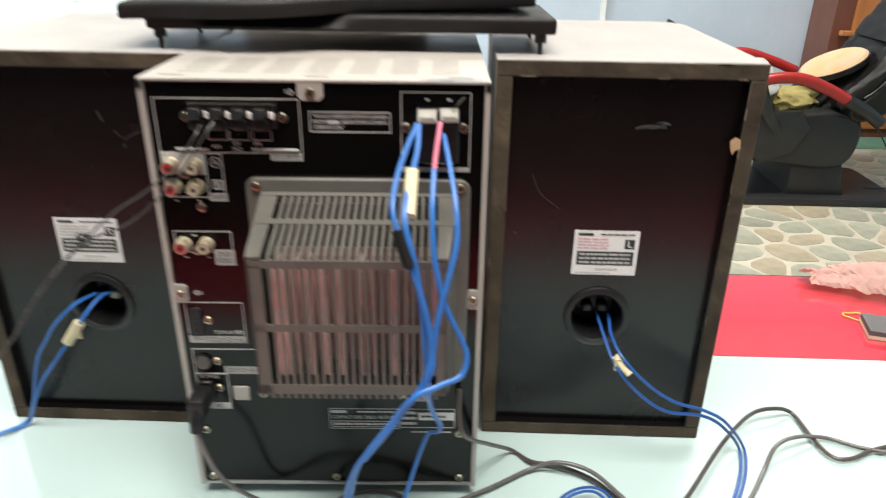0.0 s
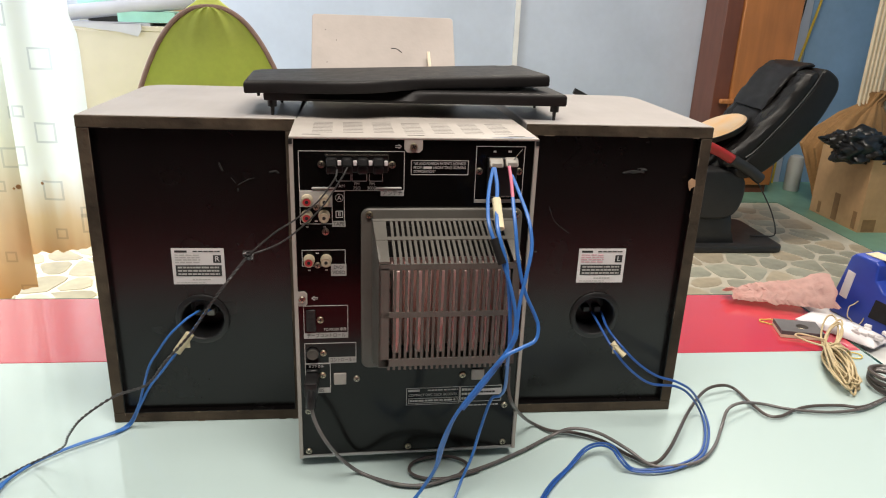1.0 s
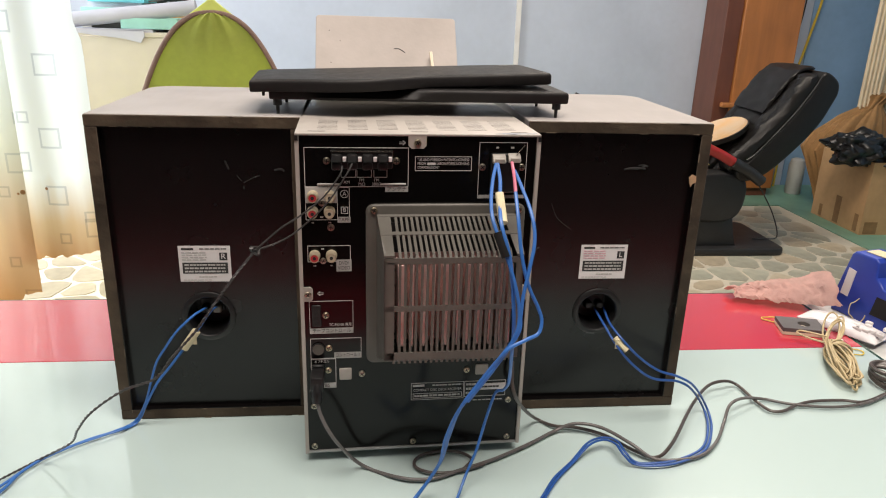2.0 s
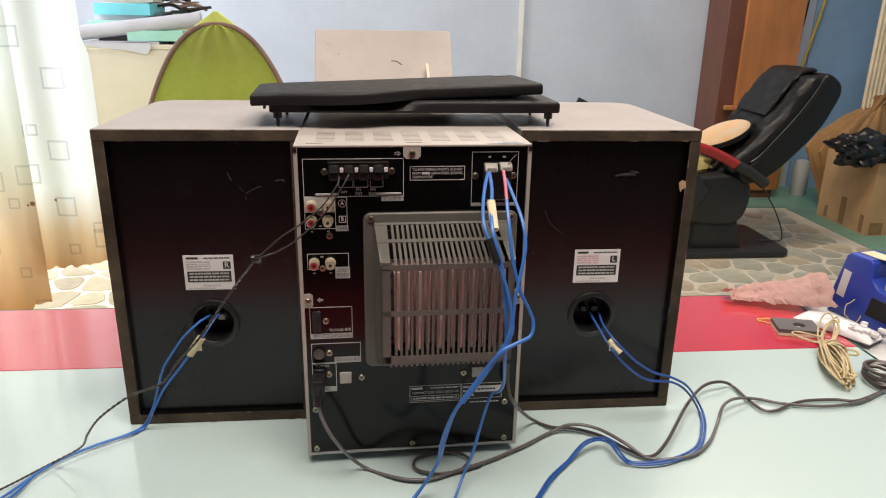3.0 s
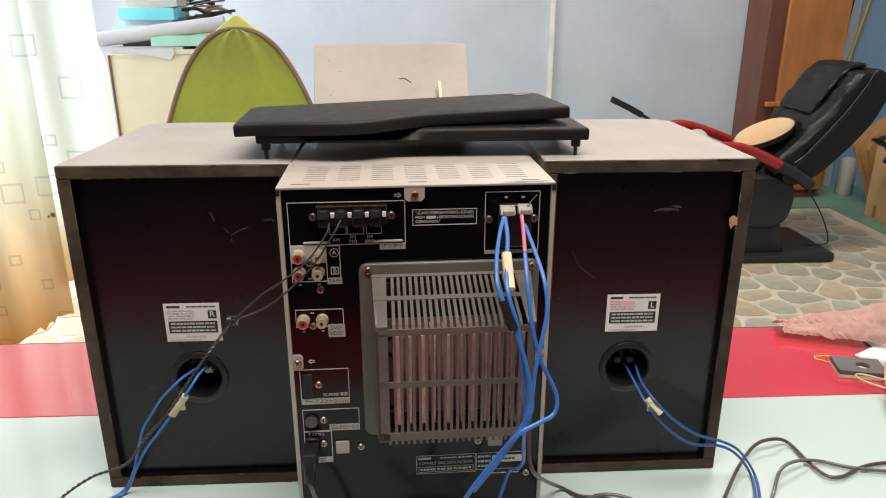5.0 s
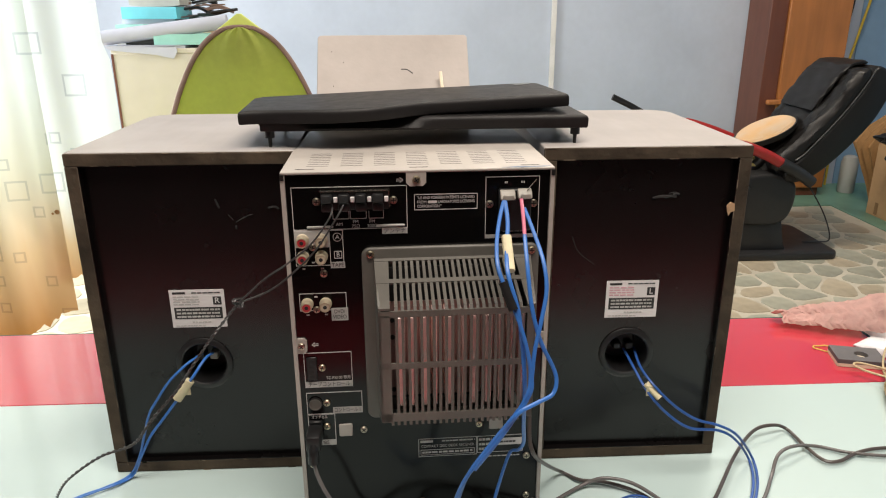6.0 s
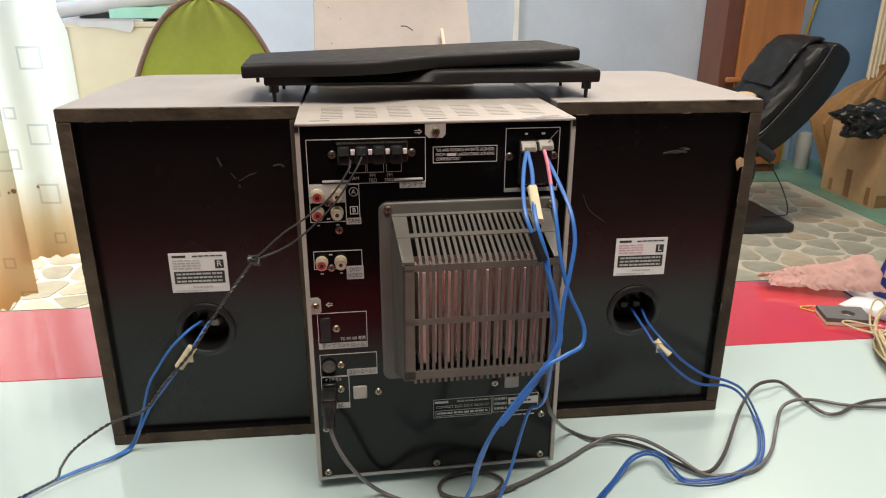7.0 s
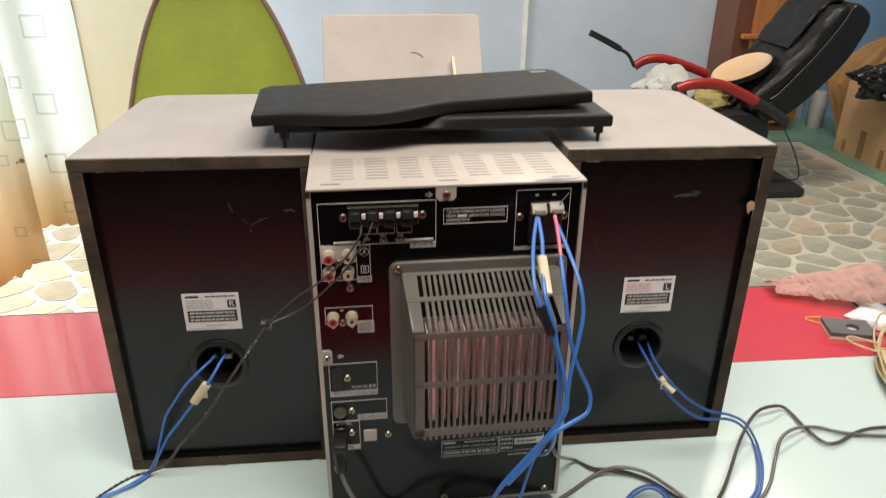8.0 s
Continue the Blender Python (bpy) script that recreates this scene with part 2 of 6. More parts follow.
def curtain_material(stops, sheer, ink):
    """stops: (height, colour) from the brown hem up to the palest cloth."""
    m = bpy.data.materials.new("sheer curtain with square print")
    m.use_nodes = True
    n, l = m.node_tree.nodes, m.node_tree.links
    p, outn = n["Principled BSDF"], n["Material Output"]
    tc = n.new("ShaderNodeTexCoord")
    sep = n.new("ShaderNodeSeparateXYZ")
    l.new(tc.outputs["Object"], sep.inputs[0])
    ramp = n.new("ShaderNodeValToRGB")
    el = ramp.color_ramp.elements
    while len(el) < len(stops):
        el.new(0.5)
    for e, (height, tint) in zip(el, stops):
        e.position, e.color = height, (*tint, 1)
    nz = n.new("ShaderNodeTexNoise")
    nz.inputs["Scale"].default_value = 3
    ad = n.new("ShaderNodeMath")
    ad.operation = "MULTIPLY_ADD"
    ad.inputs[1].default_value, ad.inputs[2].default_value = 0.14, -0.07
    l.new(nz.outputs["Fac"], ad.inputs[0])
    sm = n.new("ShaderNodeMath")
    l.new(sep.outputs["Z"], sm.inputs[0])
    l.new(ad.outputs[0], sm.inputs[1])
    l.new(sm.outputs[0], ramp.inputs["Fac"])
    flat = n.new("ShaderNodeCombineXYZ")
    l.new(sep.outputs["X"], flat.inputs[0])
    l.new(sep.outputs["Z"], flat.inputs[1])
    colour = ramp.outputs["Color"]
    for sc, lo, hi, chance in ((9.5, 0.24, 0.30, 0.72), (12.5, 0.15, 0.225, 0.84), (7.6, 0.20, 0.245, 0.82)):
        vo = n.new("ShaderNodeTexVoronoi")
        vo.voronoi_dimensions, vo.distance = "2D", "CHEBYCHEV"
        vo.inputs["Scale"].default_value, vo.inputs["Randomness"].default_value = sc, 0.42
        l.new(flat.outputs[0], vo.inputs["Vector"])
        pick = n.new("ShaderNodeSeparateColor")
        l.new(vo.outputs["Color"], pick.inputs[0])
        a, b, c, d, e = [n.new("ShaderNodeMath") for _ in range(5)]
        a.operation, b.operation, c.operation, d.operation, e.operation = "GREATER_THAN", "LESS_THAN", "MULTIPLY", "GREATER_THAN", "MULTIPLY"
        a.inputs[1].default_value, b.inputs[1].default_value, d.inputs[1].default_value = lo, hi, chance
        l.new(vo.outputs["Distance"], a.inputs[0])
        l.new(vo.outputs["Distance"], b.inputs[0])
        l.new(pick.outputs[0], d.inputs[0])
        l.new(a.outputs[0], c.inputs[0])
        l.new(b.outputs[0], c.inputs[1])
        l.new(c.outputs[0], e.inputs[0])
        l.new(d.outputs[0], e.inputs[1])
        mxc = n.new("ShaderNodeMix")
        mxc.data_type, mxc.blend_type = "RGBA", "MULTIPLY"
        mxc.inputs["B"].default_value = (ink, ink + 0.02, ink + 0.05, 1)
        l.new(e.outputs[0], mxc.inputs["Factor"])
        l.new(colour, mxc.inputs["A"])
        colour = mxc.outputs["Result"]
    l.new(colour, p.inputs["Base Color"])
    p.inputs["Roughness"].default_value = 0.9
    tr = n.new("ShaderNodeBsdfTranslucent")
    l.new(colour, tr.inputs["Color"])
    mx = n.new("ShaderNodeMixShader")
    mx.inputs[0].default_value = sheer
    l.new(p.outputs[0], mx.inputs[1])
    l.new(tr.outputs[0], mx.inputs[2])
    l.new(mx.outputs[0], outn.inputs["Surface"])
    return m


# cream stops tint in the dimmer light that passes doubled cloth
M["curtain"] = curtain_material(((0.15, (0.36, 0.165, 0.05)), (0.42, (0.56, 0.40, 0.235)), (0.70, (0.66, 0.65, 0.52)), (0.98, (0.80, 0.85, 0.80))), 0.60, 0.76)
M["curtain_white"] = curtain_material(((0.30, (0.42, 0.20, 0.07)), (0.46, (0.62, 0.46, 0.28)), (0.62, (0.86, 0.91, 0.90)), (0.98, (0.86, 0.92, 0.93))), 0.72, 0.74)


# ---- building helpers ----
def box(bm, x0, x1, y0, y1, z0, z1, bevel=0.0, seg=1):
    vs = [bm.verts.new((x, y, z)) for x in (x0, x1) for y in (y0, y1) for z in (z0, z1)]
    fs = [bm.faces.new([vs[i] for i in q]) for q in ((0, 1, 3, 2), (4, 6, 7, 5), (0, 4, 5, 1), (2, 3, 7, 6), (0, 2, 6, 4), (1, 5, 7, 3))]
    if bevel:
        es = list({e for f in fs for e in f.edges})
        bmesh.ops.bevel(bm, geom=es, offset=bevel, segments=seg, affect="EDGES", profile=0.5)
    return bm


def cyl(bm, a, b, r, r2=None, seg=20):
    a, b = Vector(a), Vector(b)
    q = (b - a).to_track_quat("Z", "Y").to_matrix().to_4x4()
    bmesh.ops.create_cone(bm, cap_ends=True, segments=seg, radius1=r, radius2=r if r2 is None else r2, depth=(b - a).length,
                          matrix=Matrix.Translation((a + b) / 2) @ q)
    return bm


def prism(bm, pts, lo, hi, axis="z", bevel=0.0, seg=2):
    """An outline of (u, v) pairs pushed from lo to hi: along z (u, v = x, y), y (x, z) or x (y, z)."""
    def at(u, v, w):
        return {"z": (u, v, w), "y": (u, w, v), "x": (w, u, v)}[axis]
    a = [bm.verts.new(at(u, v, lo)) for u, v in pts]
    b = [bm.verts.new(at(u, v, hi)) for u, v in pts]
    n = len(pts)
    caps = [bm.faces.new(a[::-1]), bm.faces.new(b)]
    for i in range(n):
        bm.faces.new((a[i], a[(i + 1) % n], b[(i + 1) % n], b[i]))
    bmesh.ops.recalc_face_normals(bm, faces=bm.faces)
    if bevel:
        es = list({e for f in caps for e in f.edges})
        bmesh.ops.bevel(bm, geom=es, offset=bevel, segments=seg, affect="EDGES", profile=0.5)
    return bm


def spline(pts, steps=8, closed=False):
    P = [Vector(p) for p in pts]
    n = len(P)
    out = []
    for i in range(n if closed else n - 1):
        p0 = P[(i - 1) % n] if closed or i > 0 else P[0] * 2 - P[1]
        p1, p2 = P[i], P[(i + 1) % n]
        p3 = P[(i + 2) % n] if closed or i + 2 < n else P[-1] * 2 - P[-2]
        for k in range(steps):
            t = k / steps
            out.append(0.5 * (2 * p1 + (p2 - p0) * t + (2 * p0 - 5 * p1 + 4 * p2 - p3) * t * t + (3 * p1 - p0 - 3 * p2 + p3) * t ** 3))
    if not closed:
        out.append(P[-1])
    return out


def tube(bm, line, r, seg=10, flat=0.0, closed=False):
    """A round cord along a line of points; flat > 0 gives the waisted section of a twin flex."""
    rings, side = [], Vector((1, 0.13, 0.07)).normalized()
    n = len(line)
    for i, p in enumerate(line):
        if closed:
            d = line[(i + 1) % n] - line[i - 1]
        else:
            d = line[min(i + 1, n - 1)] - line[max(i - 1, 0)]
        d = d.normalized() if d.length > 1e-9 else Vector((0, 0, 1))
        side = side - d * side.dot(d)
        side = side.normalized() if side.length > 1e-6 else d.orthogonal().normalized()
        up = d.cross(side)
        ring = []
        for k in range(seg):
            a = 2 * math.pi * k / seg
            rr = r * (1 - flat * (1 - abs(math.cos(a))))
            ring.append(bm.verts.new(p + side * rr * math.cos(a) + up * rr * math.sin(a)))
        rings.append(ring)
    for i in range(n if closed else n - 1):
        a, b = rings[i], rings[(i + 1) % n]
        for k in range(seg):
            bm.faces.new((a[k], a[(k + 1) % seg], b[(k + 1) % seg], b[k]))
    if not closed:
        bm.faces.new(rings[0][::-1])
        bm.faces.new(rings[-1])
    return bm


def lathe(bm, profile, c, seg=32, cap=True):
    """(radius, y) pairs turned about the y axis through c = (x, z)."""
    rings = []
    for r, y in profile:
        rings.append([bm.verts.new((c[0] + r * math.cos(2 * math.pi * k / seg), y, c[1] + r * math.sin(2 * math.pi * k / seg))) for k in range(seg)])
    for a, b in zip(rings, rings[1:]):
        for k in range(seg):
            bm.faces.new((a[k], a[(k + 1) % seg], b[(k + 1) % seg], b[k]))
    if cap:
        bm.faces.new(rings[0])
    bm.faces.new(rings[-1][::-1])
    bmesh.ops.recalc_face_normals(bm, faces=bm.faces)
    return bm


def plate_with_hole(bm, x0, x1, z0, z1, y0, y1, c, r, seg=40):
    outer, inner = [], []
    for k in range(seg):
        a = 2 * math.pi * k / seg
        dx, dz = math.cos(a), math.sin(a)
        t = min(((x1 if dx > 0 else x0) - c[0]) / dx if abs(dx) > 1e-6 else 9, ((z1 if dz > 0 else z0) - c[1]) / dz if abs(dz) > 1e-6 else 9)
        outer.append((c[0] + dx * t, c[1] + dz * t))
        inner.append((c[0] + dx * r, c[1] + dz * r))
    for cx, cz in ((x0, z0), (x1, z0), (x0, z1), (x1, z1)):
        i = min(range(seg), key=lambda k: (outer[k][0] - cx) ** 2 + (outer[k][1] - cz) ** 2)
        outer[i] = (cx, cz)
    loops = [[bm.verts.new((u, y, v)) for u, v in ring] for ring, y in ((outer, y1), (outer, y0), (inner, y0), (inner, y1))]
    for a, b in zip(loops, loops[1:] + loops[:1]):
        for k in range(seg):
            bm.faces.new((a[k], a[(k + 1) % seg], b[(k + 1) % seg], b[k]))
    bmesh.ops.recalc_face_normals(bm, faces=bm.faces)
    return bm


def mesh_of(bm, material, name, smooth=True):
    me = bpy.data.meshes.new(name)
    bm.to_mesh(me)
    bm.free()
    me.materials.append(material)
    if smooth:
        me.shade_smooth()
        me.set_sharp_from_angle(angle=radians(38))
    return me


def part(name, bm, material, parent=None, label=""):
    ob = new(name, mesh_of(bm, material, name))
    ob.parent = parent
    if label:
        tagged(ob, label)
    return ob


def thing(name, label, category, m=None, group="", kind=""):
    ob = new(name)
    ob.empty_display_size = 0.05
    if m is not None:
        ob.matrix_world = m
    return tagged(ob, label, category, group, kind)


def structure(name, bm, material, label="", category=""):
    ob = part(name, bm, material)
    return tagged(ob, label, category, kind="structure")


def lettering(name, text, size, x, y, z, material, parent, align="CENTER", width=None):
    """Raised print facing -y, its middle at (x, z)."""
    cu = bpy.data.curves.new(name, "FONT")
    cu.body, cu.size, cu.align_x, cu.align_y, cu.extrude = text, size, align, "CENTER", 0.00008
    tmp = bpy.data.objects.new(name, cu)
    me = bpy.data.meshes.new_from_object(tmp)
    bpy.data.objects.remove(tmp)
    me.materials.clear()
    me.materials.append(material)
    sx = 1.0
    if width and len(me.vertices):
        xs = [v.co.x for v in me.vertices]
        sx = width / max(1e-6, max(xs) - min(xs))
    me.transform(Matrix.Translation((x, y, z)) @ Matrix.Rotation(radians(90), 4, "X") @ Matrix.Diagonal((sx, 1, 1, 1)))
    ob = new(name, me)
    ob.parent = parent
    return ob


def outline(bm, x0, x1, z0, z1, y, w=0.0005, h=0.0003):
    for a, b, c, d in ((x0, x1, z0, z0 + w), (x0, x1, z1 - w, z1), (x0, x0 + w, z0 + w, z1 - w), (x1 - w, x1, z0 + w, z1 - w)):
        box(bm, a, b, y - h, y, c, d)
    return bm


B = bmesh.new

# ---- room ----
structure("wall_north", box(B(), LEFT - 0.12, RIGHT + 0.12, FAR, FAR + 0.12, -0.1, HIGH), M["wall"], "pale blue painted wall with faint stains", "wall")
structure("wall_east", box(B(), RIGHT, RIGHT + 0.12, BACK, FAR, -0.1, HIGH), M["wall_deep"], "deeper blue painted side wall", "wall")
# unseen wall, added close and dark so the black panels reflect little
structure("wall_south", box(B(), LEFT - 0.12, RIGHT + 0.12, BACK - 0.12, BACK, -0.1, HIGH), M["dark_wall"], "unseen dark brown wall added to darken reflections", "wall")
bm = B()
for a, b in ((BACK, 1.75), (3.15, FAR)):
    box(bm, LEFT - 0.12, LEFT, a, b, -0.1, HIGH)
box(bm, LEFT - 0.12, LEFT, 1.75, 3.15, 2.35, HIGH)
structure("wall_west", bm, M["wall"], "pale blue wall with a doorway to daylight", "wall")
structure("ceiling", box(B(), LEFT - 0.12, RIGHT + 0.12, BACK - 0.12, FAR + 0.12, HIGH, HIGH + 0.1), M["ceiling"], "plain white painted ceiling", "ceiling")
structure("ground", box(B(), -60, LEFT - 0.12, -60, 60, -0.2, -0.05), M["ground_out"], "sunlit pale concrete yard outside the doorway", "ground")
floor = structure("floor", box(B(), LEFT - 0.12, RIGHT, BACK, FAR, -0.1, 0.0), M["joint"], "crazy paving patterned floor with pale joints", "floor")

# ---- table ----
table = thing("table", "long table topped with pale green glass over white and red sheets", "table", pose(0, 0, 0))
part("table_board", box(B(), -1.15, 1.05, -0.442, 0.405, TABLE - 0.04, TABLE - 0.0065, 0.002), M["table_wood"], table, "pale laminate board under the glass")
part("white_top", box(B(), -1.15, 0.612, -0.2595, 0.214, TABLE - 0.006, TABLE, 0.0008), M["glass_white"], table, "pale green glass over a white sheet")
part("red_top", box(B(), -1.15, 0.612, 0.2145, 0.402, TABLE - 0.006, TABLE, 0.0008), M["glass_red"], table, "glossy glass over a red sheet")
# unseen near strip, added to put red into the panels' reflections
part("unseen_red_top", box(B(), -1.15, 0.612, -0.44, -0.260, TABLE - 0.006, TABLE, 0.0008), M["glass_red"], table, "glossy glass over a red sheet")
part("glass_edge", box(B(), 0.6125, 0.6165, -0.44, 0.402, TABLE - 0.0062, TABLE - 0.0004), M["glass_edge"], table, "dark green polished glass edge")
part("back_edge", box(B(), -1.15, 0.612, 0.4022, 0.4045, TABLE - 0.0062, TABLE - 0.0004), M["glass_edge"], table)
for lx in (-1.08, 0.98):
    for ly in (-0.39, 0.33):
        part("leg", box(B(), lx - 0.03, lx + 0.03, ly - 0.03, ly + 0.03, 0.002, TABLE - 0.04, 0.003), M["table_wood"], table)

# ---- receiver ----
receiver = thing("audio_receiver", "silver and black mini stereo receiver seen from its back panel", "receiver", pose(0, 0.0035, TABLE, 0, 0, 2.0))
W, TOP, LOW, DEEP = 0.1025, 0.3125, 0.010, 0.30
shell = B()
box(shell, -W, W, 0, DEEP, TOP - 0.0022, TOP, 0.0009, 2)
box(shell, -W, -W + 0.0032, 0.0, DEEP, LOW, TOP - 0.0022)
box(shell, W - 0.0032, W, 0.0, DEEP, LOW, TOP - 0.0022)
casing = part("casing", shell, M["silver"], receiver, "warm grey enamelled steel cover")
part("bottom_plate", box(B(), -W + 0.0032, W - 0.0032, 0.001, DEEP, LOW, LOW + 0.0022), M["silver_edge"], receiver, "pale steel base lip")
part("front_panel", box(B(), -W, W, DEEP, DEEP + 0.02, LOW, TOP, 0.003, 2), M["black_plastic"], receiver)
part("back_panel", box(B(), -W + 0.0033, W - 0.0033, 0.0025, 0.004, LOW + 0.0023, TOP - 0.0024), M["black_panel"], receiver, "black printed steel back panel")
for fx in (-0.075, 0.075):
    for fy in (0.03, 0.26):
        part("foot", cyl(B(), (fx, fy, 0.0003), (fx, fy, LOW), 0.011), M["rubber"], receiver)
# solid black blocks draw the shade of the open corner gaps
for side in (-1, 1):
    part("corner_gap_shade", box(B(), side * W - 0.0028 * (side > 0), side * W + 0.0028 * (side < 0), -0.0006, 0.003, TOP - 0.0062, TOP - 0.0022), M["black_plastic"], receiver)
# thin dark strips on the closed top paint the shade of open louvres
slot_me = mesh_of(box(B(), -0.0083, 0.0083, 0, 0.0011, TOP - 0.0001, TOP + 0.00008), M["slot_shade"], "vent_slot")
for i in range(7):
    for j in range(8):
        s = new("vent_slot", slot_me)
        s.parent, s.location = casing, (-0.0765 + i * 0.0255, 0.019 + j * 0.0068, 0)
for gx in (-0.085, 0.0, 0.085):
    part("press_mark", box(B(), gx - 0.007, gx + 0.007, 0.0085, 0.0095, TOP - 0.0001, TOP + 0.0002), M["cavity_shade"], casing)
part("paint_scratch", prism(B(), [(0.062, 0.0016), (0.078, 0.0006), (0.096, 0.0024), (0.1, 0.0052), (0.088, 0.0041), (0.074, 0.0048)], TOP, TOP + 0.0002), mat("blue grey scratch", (0.18, 0.24, 0.34), 0.5, var=0.4, scale=300, bump=0), casing)

FACE = 0.0025


def screw(x, z, parent, gold=False, y=FACE, r=0.0031):
    s = part("screw", lathe(B(), [(r, y), (r, y - 0.0008), (r * 0.8, y - 0.0016), (r * 0.35, y - 0.0018)], (x, z), 18), M["screw_gold" if gold else "screw"], parent)
    bm = B()
    a = 0.6 + 30 * x
    for turn in (a, a + math.pi / 2):
        c, d = math.cos(turn), math.sin(turn)
        u, v, n = r * 0.62, r * 0.13, r * 0.13
        prism(bm, [(x + c * u - d * v, z + d * u + c * v), (x - c * u - d * v, z - d * u + c * v), (x - c * u + d * v, z - d * u - c * v), (x + c * u + d * v, z + d * u - c * v)], y - 0.00195, y - 0.0014, "y")
    part("cross_slot", bm, M["cavity_shade"], s)
    return s


def printed_box(x0, x1, z0, z1, name="printed_border"):
    return part(name, outline(B(), x0, x1, z0, z1, FACE), M["print"], receiver)


def tag(x0, x1, z0, z1, text="", size=0.004, width=None, light="print_grey", bars=0):
    t = part("printed_tag", box(B(), x0, x1, FACE - 0.0003, FACE, z0, z1), M[light], receiver)
    if text:
        lettering("lettering", text, size, (x0 + x1) / 2, FACE - 0.0004, (z0 + z1) / 2, M["print_black"], t, width=width)
    if bars:
        print_bars(x0 + 0.002, x1 - 0.002, z0 + 0.001, z1 - 0.001, 1, bars, t, "print_black", FACE - 0.0003)
    return t


def print_bars(x0, x1, z0, z1, lines, cuts, parent, material="print", y=FACE, seed=1):
    """Rows of short strokes for small print that cannot be read."""
    rng = random.Random(seed * 77 + lines)
    bm = B()
    step = (z1 - z0) / lines
    for i in range(lines):
        x = x0
        while x < x1 - 0.0006:
            w = min(x1 - x, (x1 - x0) / cuts * rng.uniform(0.5, 1.3))
            box(bm, x, x + w * 0.82, y - 0.00025, y, z0 + step * (i + 0.25), z0 + step * (i + 0.72))
            x += w
    return part("small_print", bm, M[material], parent)


# screws and fixing tabs
top_tab = part("fixing_tab", prism(B(), [(-0.010, 0.3105), (-0.010, 0.3025), (-0.0075, 0.300), (0.0025, 0.300), (0.005, 0.3025), (0.005, 0.3105)], FACE - 0.0022, FACE, "y"), M["silver"], receiver)
screw(-0.0024, 0.3048, top_tab, True, FACE - 0.0022)
left_tab = part("fixing_tab", prism(B(), [(-0.0995, 0.178), (-0.0935, 0.178), (-0.0915, 0.176), (-0.0915, 0.167), (-0.0935, 0.165), (-0.0995, 0.165)], FACE - 0.0022, FACE, "y"), M["silver"], receiver)
screw(-0.0958, 0.1715, left_tab, False, FACE - 0.0022)
right_tab = part("fixing_tab", prism(B(), [(0.0995, 0.176), (0.0935, 0.176), (0.0925, 0.174), (0.0925, 0.164), (0.0935, 0.162), (0.0995, 0.162)], FACE - 0.0022, FACE, "y"), M["silver"], receiver)
screw(0.0965, 0.169, right_tab, False, FACE - 0.0022)
for x, z, g in ((-0.094, 0.0165, 0), (-0.0012, 0.0165, 1), (0.0905, 0.0165, 0), (0.0895, 0.0575, 0), (-0.0935, 0.0595, 0), (-0.0495, 0.0915, 0), (0.0478, 0.0915, 1), (-0.0748, 0.232, 0)):
    screw(x, z, receiver, g)


def arrow(x, z, turn):
    bm = B()
    s = 1 if turn == "right" else -1
    for dz in (0.0007, -0.0007):
        box(bm, min(x, x - s * 0.004), max(x, x - s * 0.004), FACE - 0.0003, FACE, z + dz - 0.00022, z + dz + 0.00022)
    for k in (1, -1):
        prism(bm, [(x + s * 0.0015, z), (x - s * 0.001, z + k * 0.0022), (x - s * 0.0014, z + k * 0.0017), (x + s * 0.0006, z)], FACE - 0.0003, FACE, "y")
    part("printed_arrow", bm, M["print"], receiver)


arrow(-0.0135, 0.3045, "right")
arrow(-0.0865, 0.1715, "left")

# antenna terminals
printed_box(-0.0955, -0.0095, 0.2672, 0.3005)
ant = part("antenna_terminal", box(B(), -0.0735, -0.0235, FACE - 0.005, FACE, 0.2835, 0.2975, 0.0006), M["black_plastic"], receiver, "black push terminal strip")
bm = box(B(), -0.0740, -0.0228, FACE - 0.0056, FACE - 0.0004, 0.2976, 0.2983)
box(bm, -0.0234, -0.0228, FACE - 0.0056, FACE - 0.0004, 0.2850, 0.2976)
part("bracket", bm, M["jack_metal"], ant, "thin nickel bracket")
for i in range(4):
    x = -0.0685 + i * 0.0125
    lever = part("lever", box(B(), x - 0.0044, x + 0.0036, FACE - 0.0115, FACE - 0.005, 0.2912, 0.2964, 0.0009), M["black_plastic"], ant)
    part("lever_face", prism(B(), [(FACE - 0.0117, 0.2905), (FACE - 0.0102, 0.2955), (FACE - 0.0112, 0.2962), (FACE - 0.0127, 0.2915)], x - 0.004, x + 0.0032, "x", 0.0003, 1), M["black_plastic"], lever)
    part("lever_gap", box(B(), x + 0.0044, x + 0.0074, FACE - 0.0066, FACE - 0.0049, 0.2898, 0.2938, 0.0003), M["sticker"], ant, "white plastic divider")
    port = part("wire_port", box(B(), x - 0.0046, x + 0.0038, FACE - 0.0092, FACE - 0.005, 0.2832, 0.2893, 0.0012, 2), M["black_plastic"], ant)
    part("slot", box(B(), x - 0.0022, x + 0.0014, FACE - 0.0094, FACE - 0.0090, 0.2852, 0.2872), M["cavity_shade"], port)
screw(-0.0772, 0.2893, receiver)
screw(-0.0198, 0.2893, receiver)
for x0, x1 in ((-0.0655, -0.0535), (-0.0525, -0.0405), (-0.0385, -0.0275)):
    bm = box(B(), x0, x1, FACE - 0.0003, FACE, 0.2752, 0.2757)
    for x in (x0, x1):
        box(bm, x - 0.0002, x + 0.0002, FACE - 0.0003, FACE, 0.2756, 0.2815)
    part("printed_bracket", bm, M["print"], receiver)
for x, s in ((-0.061, "AM"), (-0.0487, "FM\n75\u03a9"), (-0.0362, "FM\n300\u03a9")):
    lettering("lettering", s, 0.0036, x, FACE - 0.0002, 0.2712, M["print"], receiver)
